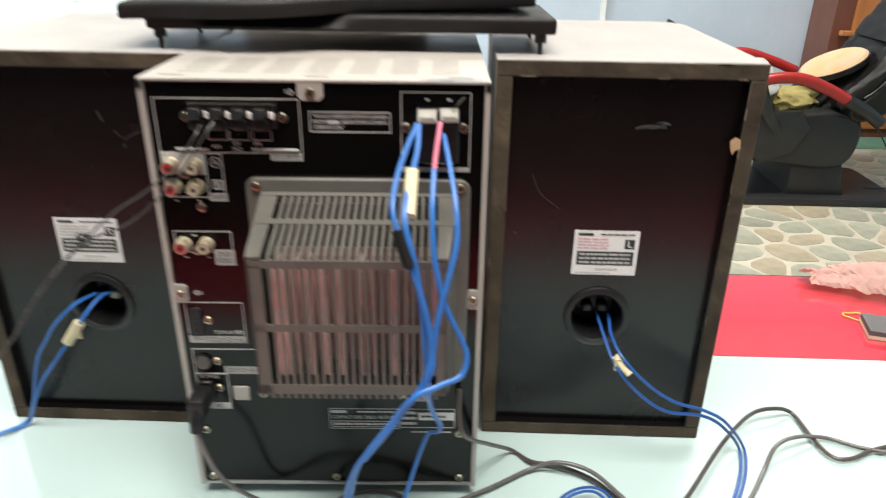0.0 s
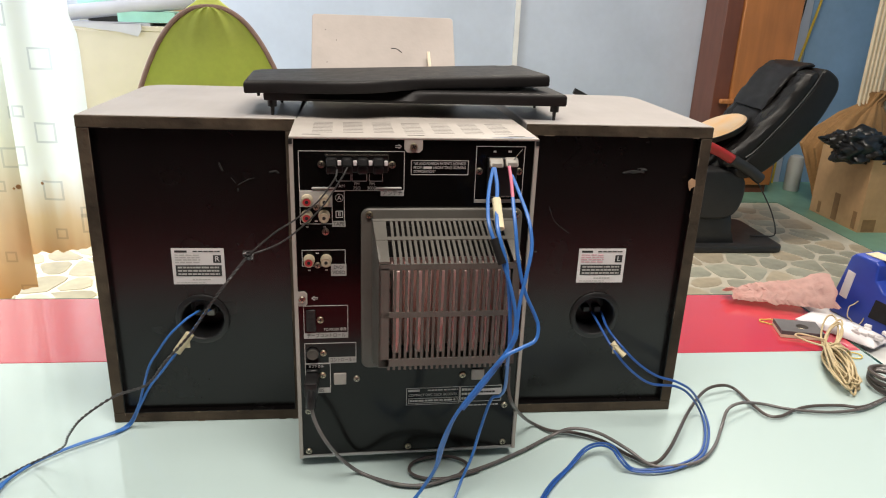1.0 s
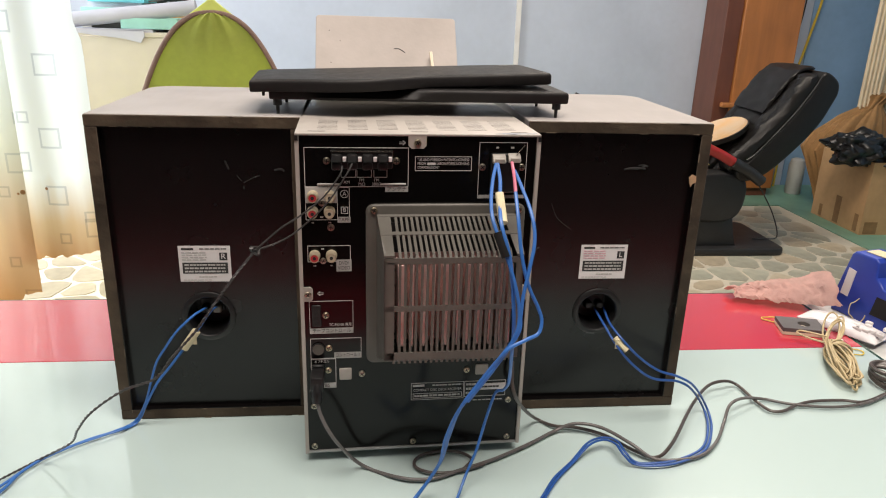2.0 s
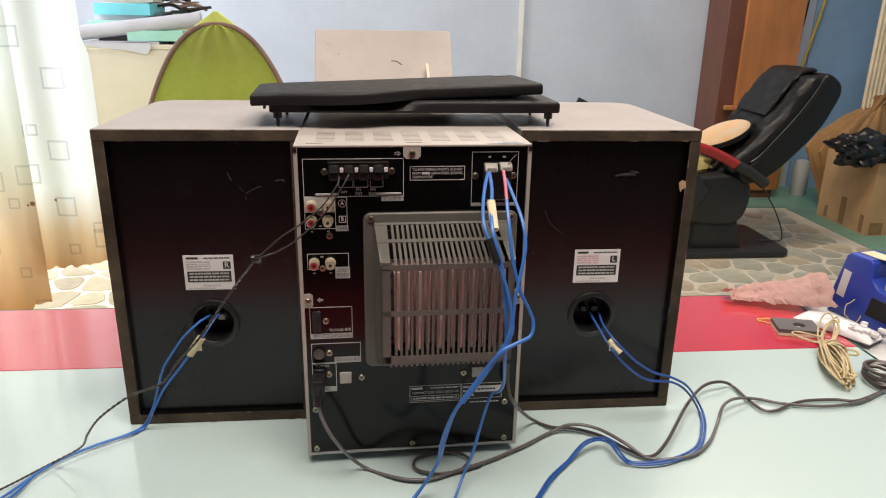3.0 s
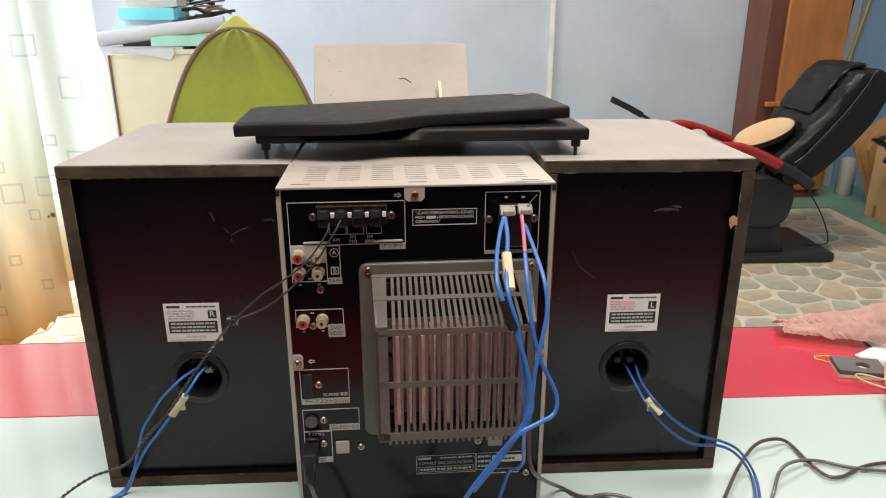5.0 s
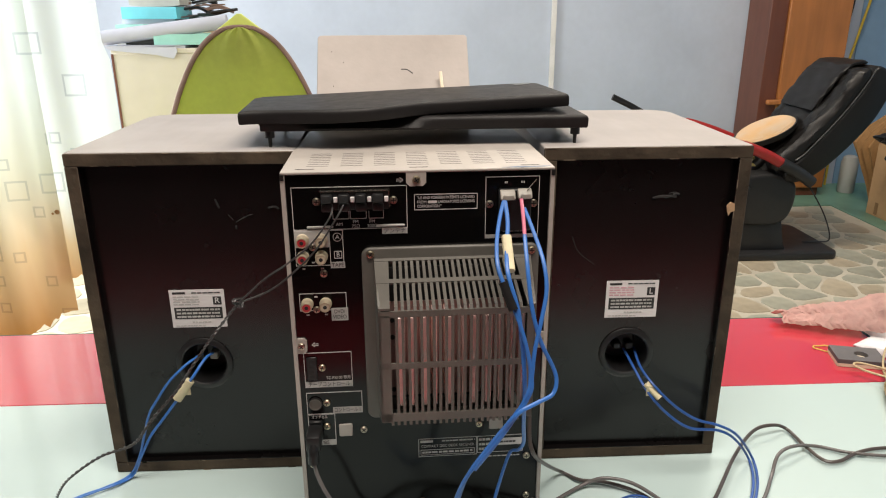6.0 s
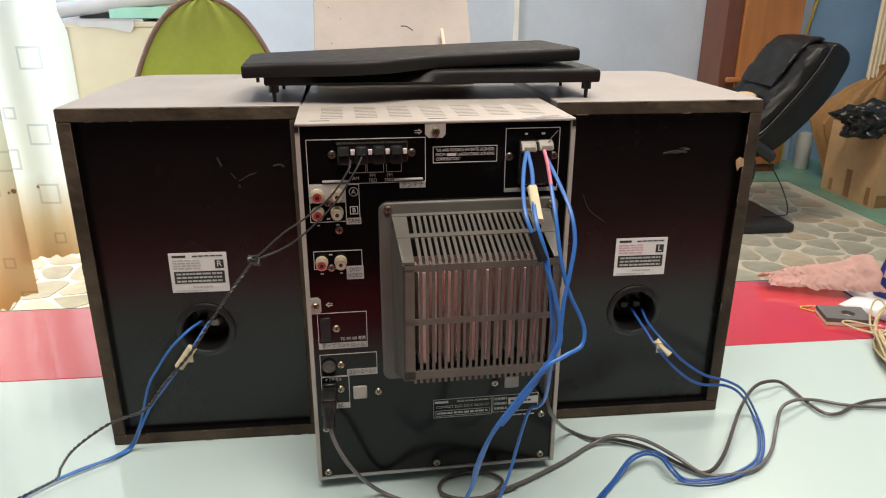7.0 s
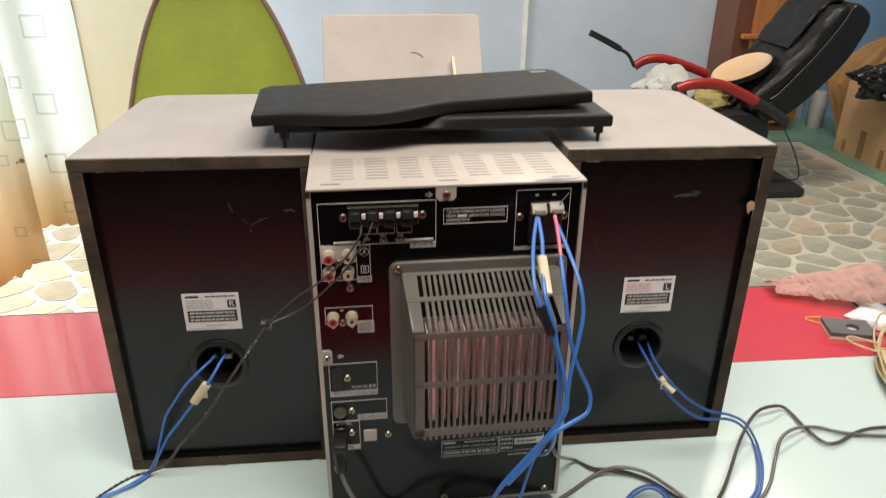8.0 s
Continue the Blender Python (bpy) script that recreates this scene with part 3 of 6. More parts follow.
part("rib", box(B(), -0.0855, -0.0655, FACE - 0.0012, FACE, 0.2685, 0.2705, 0.0006), M["print_grey"], receiver)
part("rib", box(B(), -0.0335, -0.0115, FACE - 0.0012, FACE, 0.2685, 0.2705, 0.0006), M["print_grey"], receiver)
tag(-0.0290, -0.0097, 0.2628, 0.2672, "\u30a2\u30f3\u30c6\u30ca", 0.0042)


def rca(x, z, colour):
    j = part("phono_socket", lathe(B(), [(0.0048, FACE), (0.0048, FACE - 0.0022), (0.0045, FACE - 0.0027), (0.0033, FACE - 0.0027), (0.0036, FACE - 0.0015)], (x, z), 28), M["jack_white"], receiver)
    part("ring", lathe(B(), [(0.0042, FACE - 0.0025), (0.0042, FACE - 0.0086), (0.0039, FACE - 0.0092), (0.0032, FACE - 0.0092), (0.0032, FACE - 0.005)], (x, z), 24, False), M["jack_shell"], j)
    part("insert", lathe(B(), [(0.0032, FACE - 0.003), (0.0032, FACE - 0.0090), (0.0014, FACE - 0.0090), (0.0014, FACE - 0.006)], (x, z), 20), M["jack_" + colour], j)
    part("hole", cyl(B(), (x, FACE - 0.0092, z), (x, FACE - 0.005, z), 0.0015, seg=12), M["cavity_shade"], j)


part("socket_plate", box(B(), -0.0953, -0.0688, FACE - 0.0006, FACE, 0.2535, 0.2665), M["print_grey"], receiver, "grey socket plate")
printed_box(-0.0955, -0.0588, 0.2385, 0.2670)
bm = B()
box(bm, -0.0693, -0.0688, FACE - 0.0003, FACE, 0.2385, 0.2535)
part("printed_line", bm, M["print"], receiver)
for x, z, c in ((-0.0893, 0.2598, "red"), (-0.0752, 0.2598, "white"), (-0.0897, 0.2462, "red"), (-0.0757, 0.2462, "white"), (-0.0890, 0.2072, "red"), (-0.0748, 0.2072, "white")):
    rca(x, z, c)
screw(-0.0822, 0.2535, receiver, r=0.0028)
screw(-0.0820, 0.2020, receiver, r=0.0028)
part("printed_ring", lathe(B(), [(0.0034, FACE), (0.0034, FACE - 0.0003), (0.0030, FACE - 0.0003), (0.0030, FACE)], (-0.0631, 0.2612), 24), M["print"], receiver)
part("ring_inside", lathe(B(), [(0.0030, FACE), (0.0030, FACE - 0.00035), (0.001, FACE - 0.00035)], (-0.0631, 0.2612), 24), M["black_panel"], receiver)
lettering("lettering", "A", 0.005, -0.0631, FACE - 0.0004, 0.2612, M["print"], receiver)
printed_box(-0.0662, -0.0602, 0.2440, 0.2500)
lettering("lettering", "B", 0.005, -0.0632, FACE - 0.0002, 0.2470, M["print"], receiver)
tag(-0.0692, -0.0582, 0.2362, 0.2412, "TAPE", 0.0046, 0.009)
printed_box(-0.0950, -0.0585, 0.2010, 0.2158)
tag(-0.0708, -0.0578, 0.1920, 0.2028, "DVD/\nVIDEO", 0.0046, 0.0105)
for x, z in ((-0.0895, 0.2362), (-0.0755, 0.2362), (-0.0890, 0.1975), (-0.0745, 0.1975), (-0.0822, 0.2412), (-0.0820, 0.2128)):
    print_bars(x - 0.0013, x + 0.0013, z - 0.0012, z + 0.0012, 1, 2, receiver, seed=int(-x * 9000))

# licence box: readable words set in type, the company's word as a bar
printed_box(-0.0042, 0.0440, 0.2808, 0.2932)
lettering("lettering", "\"US AND FOREIGN PATENTS LICENSED", 0.0032, 0.0199, FACE - 0.0002, 0.2903, M["print"], receiver, width=0.0435)
lettering("lettering", "FROM", 0.0032, 0.0015, FACE - 0.0002, 0.2870, M["print"], receiver, width=0.007)
part("print_bar", box(B(), 0.0062, 0.0132, FACE - 0.0003, FACE, 0.2860, 0.2880), M["print"], receiver)
lettering("lettering", "LABORATORIES LICENSING", 0.0032, 0.0280, FACE - 0.0002, 0.2870, M["print"], receiver, width=0.0275)
lettering("lettering", "CORPORATION.\"", 0.0032, 0.0072, FACE - 0.0002, 0.2837, M["print"], receiver, width=0.0182)

# speaker terminals
printed_box(0.0500, 0.0915, 0.2568, 0.3055)
part("printed_tag", box(B(), 0.0500, 0.0915, FACE - 0.0003, FACE, 0.2568, 0.2598), M["print_grey"], receiver)
spk = part("speaker_terminal", box(B(), 0.0598, 0.0845, FACE - 0.006, FACE, 0.2640, 0.2965, 0.0008), M["black_plastic"], receiver, "black spring clip terminal")
for x0, x1, z in ((0.0600, 0.0712, 0.2905), (0.0732, 0.0838, 0.2912)):
    part("clip", prism(B(), [(FACE - 0.006, z + 0.0062), (FACE - 0.010, z + 0.0048), (FACE - 0.0125, z + 0.0004), (FACE - 0.010, z - 0.0012), (FACE - 0.006, z - 0.001)], x0, x1, "x", 0.0006), M["clip_grey"], spk, "light grey plastic clip")
    part("clip_face", box(B(), x0 + 0.0016, x1 - 0.0012, FACE - 0.0136, FACE - 0.0112, z - 0.0004, z + 0.0036, 0.0006), M["clip_grey"], spk)
    part("wire_hole", box(B(), x0 + 0.002, x1 - 0.002, FACE - 0.0063, FACE - 0.0058, z - 0.012, z - 0.004), M["cavity_shade"], spk)
screw(0.0532, 0.2842, receiver)
screw(0.0872, 0.2842, receiver)
for x in (0.066, 0.0787):
    print_bars(x - 0.0014, x + 0.0014, 0.2995, 0.3025, 1, 2, receiver, seed=int(x * 9000))
print_bars(0.064, 0.082, 0.2612, 0.2634, 1, 4, receiver, seed=5)

part("bare_strand", tube(B(), spline([(0.080, FACE - 0.010, 0.2965), (0.0835, FACE - 0.009, 0.3005), (0.0875, FACE - 0.008, 0.3045)], 5), 0.0004, 6), M["jack_metal"], spk)

# control sockets
printed_box(-0.0952, -0.0568, 0.1330, 0.1645)
part("control_socket", box(B(), -0.0932, -0.0848, FACE - 0.0015, FACE, 0.1400, 0.1608, 0.0008), M["black_plastic"], receiver)
for i in range(4):
    part("pin_slot", box(B(), -0.0910, -0.0870, FACE - 0.0018, FACE - 0.0014, 0.1425 + i * 0.0045, 0.1450 + i * 0.0045), M["cavity_shade"], receiver)
screw(-0.0808, 0.1508, receiver, True)
lettering("lettering", "TC-PX100 \u5c02\u7528", 0.0036, -0.0682, FACE - 0.0002, 0.1412, M["print"], receiver, width=0.0195)
tag(-0.0950, -0.0568, 0.1330, 0.1382, "\u30c6\u30fc\u30d7\u30b3\u30f3\u30c8\u30ed\u30fc\u30eb", 0.0046, 0.0335)
printed_box(-0.0952, -0.0498, 0.1080, 0.1282)
din = part("round_socket", lathe(B(), [(0.0056, FACE), (0.0056, FACE - 0.0022), (0.0048, FACE - 0.0022), (0.0046, FACE - 0.0006)], (-0.0882, 0.1182), 28), M["black_plastic"], receiver)
part("socket_rim", lathe(B(), [(0.0050, FACE - 0.002), (0.0050, FACE - 0.0028), (0.0044, FACE - 0.0028), (0.0044, FACE - 0.001)], (-0.0882, 0.1182), 28), M["vent_grey"], din)
screw(-0.0788, 0.1184, receiver, True)
tag(-0.0742, -0.0502, 0.1082, 0.1138, "\u30b3\u30f3\u30c8\u30ed\u30fc\u30eb 1", 0.0046, 0.021)
printed_box(-0.0952, -0.0728, 0.0780, 0.1078)
part("optical_socket", box(B(), -0.0940, -0.0835, FACE - 0.004, FACE, 0.0860, 0.1030, 0.0008), M["black_plastic"], receiver)
lettering("lettering", "\u30aa\u30d7\u30c1\u30ab\u30eb", 0.0036, -0.0855, FACE - 0.0002, 0.1050, M["print"], receiver, width=0.013)
screw(-0.0798, 0.0962, receiver, True)
tag(-0.0905, -0.0728, 0.0780, 0.0832, "/BS", 0.0046)
part("cover_tab", box(B(), -0.0700, -0.0588, FACE - 0.0018, FACE, 0.0862, 0.0982, 0.0008), M["silver"], receiver)
part("cover_tab", box(B(), 0.0560, 0.0682, FACE - 0.0018, FACE, 0.0862, 0.0975, 0.0008), M["silver"], receiver)

# rating plate
printed_box(-0.0040, 0.0460, 0.0612, 0.0792)
part("maker_mark", box(B(), -0.0025, 0.0085, FACE - 0.0003, FACE, 0.0752, 0.0774), M["print"], receiver)
print_bars(0.016, 0.0445, 0.0750, 0.0776, 1, 6, receiver, seed=3)
lettering("lettering", "COMPACT DISC DECK RECEIVER", 0.0036, 0.0210, FACE - 0.0002, 0.0714, M["print"], receiver, width=0.0455)
printed_box(-0.0022, 0.0442, 0.0628, 0.0682)
print_bars(-0.0008, 0.0428, 0.0636, 0.0674, 1, 9, receiver, seed=4)
printed_box(0.0465, 0.0862, 0.0625, 0.0792)
print_bars(0.0480, 0.0590, 0.0640, 0.0780, 3, 3, receiver, seed=6)
part("serial_sticker", box(B(), 0.0600, 0.0855, FACE - 0.0006, FACE - 0.0002, 0.0696, 0.0762), M["sticker"], receiver)
print_bars(0.0620, 0.0800, 0.0712, 0.0746, 1, 5, receiver, "print_black", FACE - 0.0006, 7)
print_bars(0.055, 0.084, 0.0575, 0.0598, 1, 6, receiver, seed=8)

# heat sink cover: flange, cheeks, sloping top and front of slats
vent = part("vent_cover", B(), M["vent_grey"], receiver, "grey slotted steel heat sink cover")
fl = B()
FX0, FX1, FZ0, FZ1 = -0.0455, 0.0925, 0.104, 0.253
PX0, PX1 = -0.036, 0.0855


def rounded(x0, x1, z0, z1, r, seg=5):
    out = []
    for cx, cz, a0 in ((x1 - r, z1 - r, 0), (x0 + r, z1 - r, 90), (x0 + r, z0 + r, 180), (x1 - r, z0 + r, 270)):
        for k in range(seg + 1):
            a = radians(a0 + 90 * k / seg)
            out.append((cx + r * math.cos(a), cz + r * math.sin(a)))
    return out


prism(fl, rounded(FX0, FX1, FZ0, FZ1, 0.007), FACE - 0.0045, FACE - 0.0001, "y", 0.0018, 3)
part("flange", fl, M["vent_grey"], vent)
screw(-0.0385, 0.2478, vent, True, FACE - 0.0045)
screw(0.0862, 0.2478, vent, True, FACE - 0.0045)
FRONT, Y1 = -0.0600, FACE - 0.0045
TZ1, TZ0, BZ = 0.2440, 0.2275, 0.1372
QX0, QX1 = -0.0332, 0.0785
SLOT0, PITCH, SLOTS = -0.0250, 0.00443, 22
SLOT1 = SLOT0 + PITCH * SLOTS + 0.0002
prof = [(Y1, TZ1), (FRONT + 0.003, TZ0 + 0.001), (FRONT, TZ0 - 0.002), (FRONT, BZ), (FRONT + 0.004, BZ - 0.002), (Y1, 0.110)]
for a, b in ((PX0, QX0), (PX1, QX1)):
    bm = B()
    t = 0.0016 if b > a else -0.0016
    rings = []
    for k in (0, t):
        rings.append([bm.verts.new((a + k + (b - a) * (1 - (y - FRONT) / (Y1 - FRONT)), y, z)) for y, z in prof])
    for i in range(len(prof)):
        j = (i + 1) % len(prof)
        bm.faces.new((rings[0][i], rings[0][j], rings[1][j], rings[1][i]))
    bm.faces.new(rings[0])
    bm.faces.new(rings[1][::-1])
    bmesh.ops.recalc_face_normals(bm, faces=bm.faces)
    part("cheek", bm, M["vent_grey"], vent)


def slope(f):
    """A point on the sloping top, f from the panel (0) to the front edge (1)."""
    return Y1 + (FRONT - Y1) * f, TZ1 + (TZ0 - TZ1) * f


def bar_between(bm, p, q, x0, x1, t=0.0015):
    (ya, za), (yb, zb) = p, q
    d = Vector((yb - ya, zb - za)).normalized()
    n = (-d.y * t, d.x * t)
    prism(bm, [(ya, za), (yb, zb), (yb + n[0], zb + n[1]), (ya + n[0], za + n[1])], x0, x1, "x")
    return bm


def widths(f):
    return PX0 + (QX0 - PX0) * f, PX1 + (QX1 - PX1) * f


bm = B()
for f0, f1 in ((0, 0.06), (0.44, 0.52)):
    a, b = widths((f0 + f1) / 2)
    (ya, za), (yb, zb) = slope(f0), slope(f1)
    bar_between(bm, (ya, za + 0.0004), (yb, zb + 0.0004), a, b, 0.0018)
part("top_rail", bm, M["vent_grey"], vent)
for sx in (-1, 1):
    bm = B()
    y0, z0 = slope(0)
    y1, z1 = slope(1)
    e0, e1 = (PX0, QX0) if sx < 0 else (PX1, QX1)
    inner = SLOT0 if sx < 0 else SLOT1
    vs = [bm.verts.new(v) for v in ((e0, y0, z0 + 0.0001), (e1, y1, z1 + 0.0001), (inner, y1, z1 + 0.0001), (inner, y0, z0 + 0.0001))]
    ws = [bm.verts.new((v.co.x, v.co.y, v.co.z - 0.0016)) for v in vs]
    bm.faces.new(vs)
    bm.faces.new(ws[::-1])
    for i in range(4):
        bm.faces.new((vs[i], vs[(i + 1) % 4], ws[(i + 1) % 4], ws[i]))
    bmesh.ops.recalc_face_normals(bm, faces=bm.faces)
    part("top_margin", bm, M["vent_grey"], vent)
bm = B()
for z0, z1 in ((0.2205, TZ0 - 0.0022), (0.1800, 0.1845), (0.1368, 0.1432)):
    box(bm, QX0, QX1, FRONT, FRONT + 0.0015, z0, z1)
part("front_rail", bm, M["vent_grey"], vent)
for a, b in ((QX0, SLOT0), (SLOT1, QX1)):
    part("front_margin", box(B(), a, b, FRONT, FRONT + 0.0015, BZ - 0.001, TZ0 - 0.0055), M["vent_grey"], vent)
tooth_bm = B()
for i in range(SLOTS + 1):
    x = SLOT0 - 0.0011 + PITCH * i
    box(tooth_bm, x, x + 0.0021, FRONT + 0.0002, FRONT + 0.0013, 0.1335, 0.1370)
part("toothed_edge", tooth_bm, M["vent_grey"], vent)
top_bm = bar_between(B(), slope(0.055), slope(0.965), -0.00115, 0.00115)
bar_between(top_bm, slope(0.965), (FRONT, TZ0 - 0.0025), -0.00115, 0.00115)
top_me = mesh_of(top_bm, M["vent_grey"], "slat")
front_me = mesh_of(box(B(), -0.00105, 0.00105, FRONT + 0.0001, FRONT + 0.0014, 0.1425, 0.2210), M["vent_grey"], "slat")
for me in (top_me, front_me):
    for i in range(1, SLOTS):
        s = new("slat", me)
        s.parent, s.location.x = vent, SLOT0 + PITCH * i
# near-black backing box paints in the shade behind the fins
sink = part("heat_sink", box(B(), -0.030, 0.078, FACE - 0.008, FACE - 0.005, 0.125, 0.238), M["cavity_shade"], receiver, "pinkish aluminium finned heat sink with dark shade backing")
# web's darker colour carries the shade between the fins
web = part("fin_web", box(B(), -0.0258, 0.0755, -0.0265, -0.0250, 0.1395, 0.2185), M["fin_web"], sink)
FIN_X = (-0.0182, -0.0098, -0.0008, 0.0072, 0.0172, 0.0282, 0.0358, 0.0465, 0.0550, 0.0640, 0.0712)
FIN_W = (0.0068, 0.0026, 0.0040, 0.0028, 0.0046, 0.0024, 0.0030, 0.0048, 0.0022, 0.0028, 0.0030)
for x, w in zip(FIN_X, FIN_W):
    bm = box(B(), x - w / 2, x + w / 2, -0.0520, -0.0510, 0.1450, 0.2165, 0.0003)
    box(bm, x - w / 2, x - w / 2 + 0.0012, -0.0510, -0.0266, 0.1450, 0.2150)
    part("fin", bm, M["fin"], sink)
for bx, bz in ((-0.0234, 0.1448), (0.0720, 0.1448), (-0.0236, 0.2035), (-0.0236, 0.1895)):
    part("hole", cyl(B(), (bx, -0.0270, bz), (bx, -0.0264, bz), 0.0020, seg=12), M["cavity_shade"], web)
part("bottom_tray", bar_between(B(), (FRONT + 0.006, BZ - 0.002), (Y1, 0.1105), QX0 + 0.002, QX1 - 0.002), M["vent_grey"], vent)

# ---- loudspeakers ----
SPK_BACK, SPK_FRONT, SPK_TOP = 0.083, 0.312, 0.3125


def speaker(x0, x1, letter, port_x, label_x, label):
    """Bookshelf loudspeaker from behind; local z starts at the table."""
    sp = thing("loudspeaker", label, "speaker", pose(0, 0, TABLE), "pair of loudspeakers")
    r, T = 0.026, 0.0112

    def ring(inset, ya, yb):
        bm = B()
        out = [(x0 + inset, ya), (x1 - inset, ya)]
        for cx, a0 in ((x1 - inset - r, 0), (x0 + inset + r, 90)):
            for k in range(6):
                a = radians(a0 + 90 * k / 5)
                out.append((cx + r * math.cos(a), yb - r + r * math.sin(a)))
        return out
    outer = ring(0, SPK_BACK + 0.003, SPK_FRONT)
    part("top_board", prism(B(), outer, SPK_TOP - T, SPK_TOP, "z", 0.0008, 1), M["speaker_top"], sp, "greige vinyl covered top")
    part("bottom_board", prism(B(), outer, 0.0004, T, "z"), M["speaker_top"], sp)
    for a, b in ((x0, x0 + T), (x1 - T, x1)):
        part("side_board", box(B(), a, b, SPK_BACK + 0.003, SPK_FRONT - r, T, SPK_TOP - T), M["speaker_top"], sp)
    part("baffle", box(B(), x0 + T, x1 - T, SPK_FRONT - r, SPK_FRONT - 0.012, T, SPK_TOP - T), M["black_plastic"], sp)
    bm = B()
    for a, b, c, d in ((x0, x1, 0.0004, T), (x0, x1, SPK_TOP - T, SPK_TOP - 0.0005), (x0, x0 + T, T, SPK_TOP - T), (x1 - T, x1, T, SPK_TOP - T)):
        box(bm, a, b, SPK_BACK, SPK_BACK + 0.0031, c, d, 0.0007)
    part("back_rim", bm, M["speaker_rim"], sp, "worn dark brown board edges")
    rr = random.Random(len(label) + int(x0 * 100))
    bm = B()
    for k in range(34):
        side, u, long, w = rr.randrange(4), rr.random(), rr.uniform(0.002, 0.011), rr.uniform(0.0003, 0.0009)
        lip = rr.choice((0.0, 0.0, T - 0.001))
        if side < 2:
            a, c = x0 + u * (x1 - x0 - long), (T - lip - w if side == 0 else SPK_TOP - T + lip)
            box(bm, a, a + long, SPK_BACK - 0.0003, SPK_BACK + 0.0004, c, c + w)
        else:
            a, c = (x0 + T - lip - w if side == 2 else x1 - T + lip), u * (SPK_TOP - long)
            box(bm, a, a + w, SPK_BACK - 0.0003, SPK_BACK + 0.0004, c, c + long)
    tagged(part("edge_wear", bm, M["edge_wear"], sp), "rubbed paler board edges", kind="stuff")
    # inner faces of the rim, coloured black for the shadow that lies there
    bm = B()
    for a, b, c, d in ((x0 + T, x1 - T, T, T + 0.0006), (x0 + T, x1 - T, SPK_TOP - T - 0.0006, SPK_TOP - T), (x0 + T, x0 + T + 0.0006, T, SPK_TOP - T), (x1 - T - 0.0006, x1 - T, T, SPK_TOP - T)):
        box(bm, a, b, SPK_BACK + 0.0002, 0.0899, c, d)
    part("rim_lining_shade", bm, M["speaker_back"], sp)
    hx, hz = port_x, 0.1125
    part("back_panel", plate_with_hole(B(), x0 + T, x1 - T, T, SPK_TOP - T, 0.090, 0.094, (hx, hz), 0.021), M["speaker_back"], sp, "black painted fibreboard back")
    cup = part("terminal_cup", lathe(B(), [(0.0262, 0.0899), (0.0262, 0.0888), (0.0250, 0.0878), (0.0215, 0.0876), (0.0203, 0.0886), (0.0195, 0.094), (0.0180, 0.118), (0.004, 0.1185)], (hx, hz), 40, False), M["black_plastic"], sp, "round black recessed terminal cup")
    part("terminal_block", box(B(), hx - 0.012, hx + 0.012, 0.108, 0.118, hz - 0.002, hz + 0.012, 0.001), M["black_plastic"], cup)
    for dx in (-0.006, 0.006):
        part("lever", box(B(), hx + dx - 0.004, hx + dx + 0.004, 0.0985, 0.109, hz - 0.001, hz + 0.006, 0.0012), M["clip_grey" if dx > 0 and letter == "R" else "black_plastic"], cup)
    st = part("rating_sticker", box(B(), label_x - 0.0245, label_x + 0.0245, 0.0896, 0.0899, 0.1495, 0.1865), M["sticker"], sp, "white sticker with printed letter %s" % letter)
    fy = 0.0896
    lx0, lx1, lz1 = label_x - 0.0245, label_x + 0.0245, 0.1865
    part("maker_mark", box(B(), lx0 + 0.003, lx0 + 0.0145, fy - 0.0002, fy, lz1 - 0.0042, lz1 - 0.0022), M["print_black"], st)
    print_bars(lx0 + 0.020, lx1 - 0.003, lz1 - 0.0042, lz1 - 0.0020, 1, 6, st, "print_black", fy, 11)
    print_bars(lx0 + 0.003, lx0 + 0.027, lz1 - 0.0155, lz1 - 0.0055, 4, 4, st, "sticker_pink" if letter == "L" else "print_grey", fy, 12)
    sq = part("letter_square", box(B(), lx1 - 0.0105, lx1 - 0.003, fy - 0.0002, fy, lz1 - 0.0148, lz1 - 0.0070), M["print_black"], st)
    lettering("lettering", letter, 0.0078, lx1 - 0.0068, fy - 0.0003, lz1 - 0.0109, M["sticker"], sq)
    nb = part("notice_block", box(B(), lx0 + 0.003, lx1 - 0.003, fy - 0.0002, fy, lz1 - 0.0285, lz1 - 0.0172), M["print_black"], st)
    print_bars(lx0 + 0.005, lx1 - 0.005, lz1 - 0.0280, lz1 - 0.0178, 3, 9, nb, "print_grey", fy - 0.0002, 13)
    print_bars(lx0 + 0.018, lx0 + 0.036, lz1 - 0.0335, lz1 - 0.0302, 1, 6, st, "print_grey", fy, 14)
    print_bars(lx0 + 0.003, lx0 + 0.030, lz1 - 0.0360, lz1 - 0.0342, 1, 7, st, "print_grey", fy, 15)
    return sp


left_sp = speaker(-0.2955, -0.1030, "R", -0.2015, -0.2015, "dark brown bookshelf loudspeaker, back side, letter R on its sticker")
right_sp = speaker(0.1085, 0.2915, "L", 0.1965, 0.1975, "dark brown bookshelf loudspeaker, back side, letter L on its sticker")


def scuff(parent, pts, w=0.0007):
    part("scuff_mark", tube(B(), spline([Vector((x, 0.0900, z)) for x, z in pts], 5), w, 6), M["scuff"], parent)


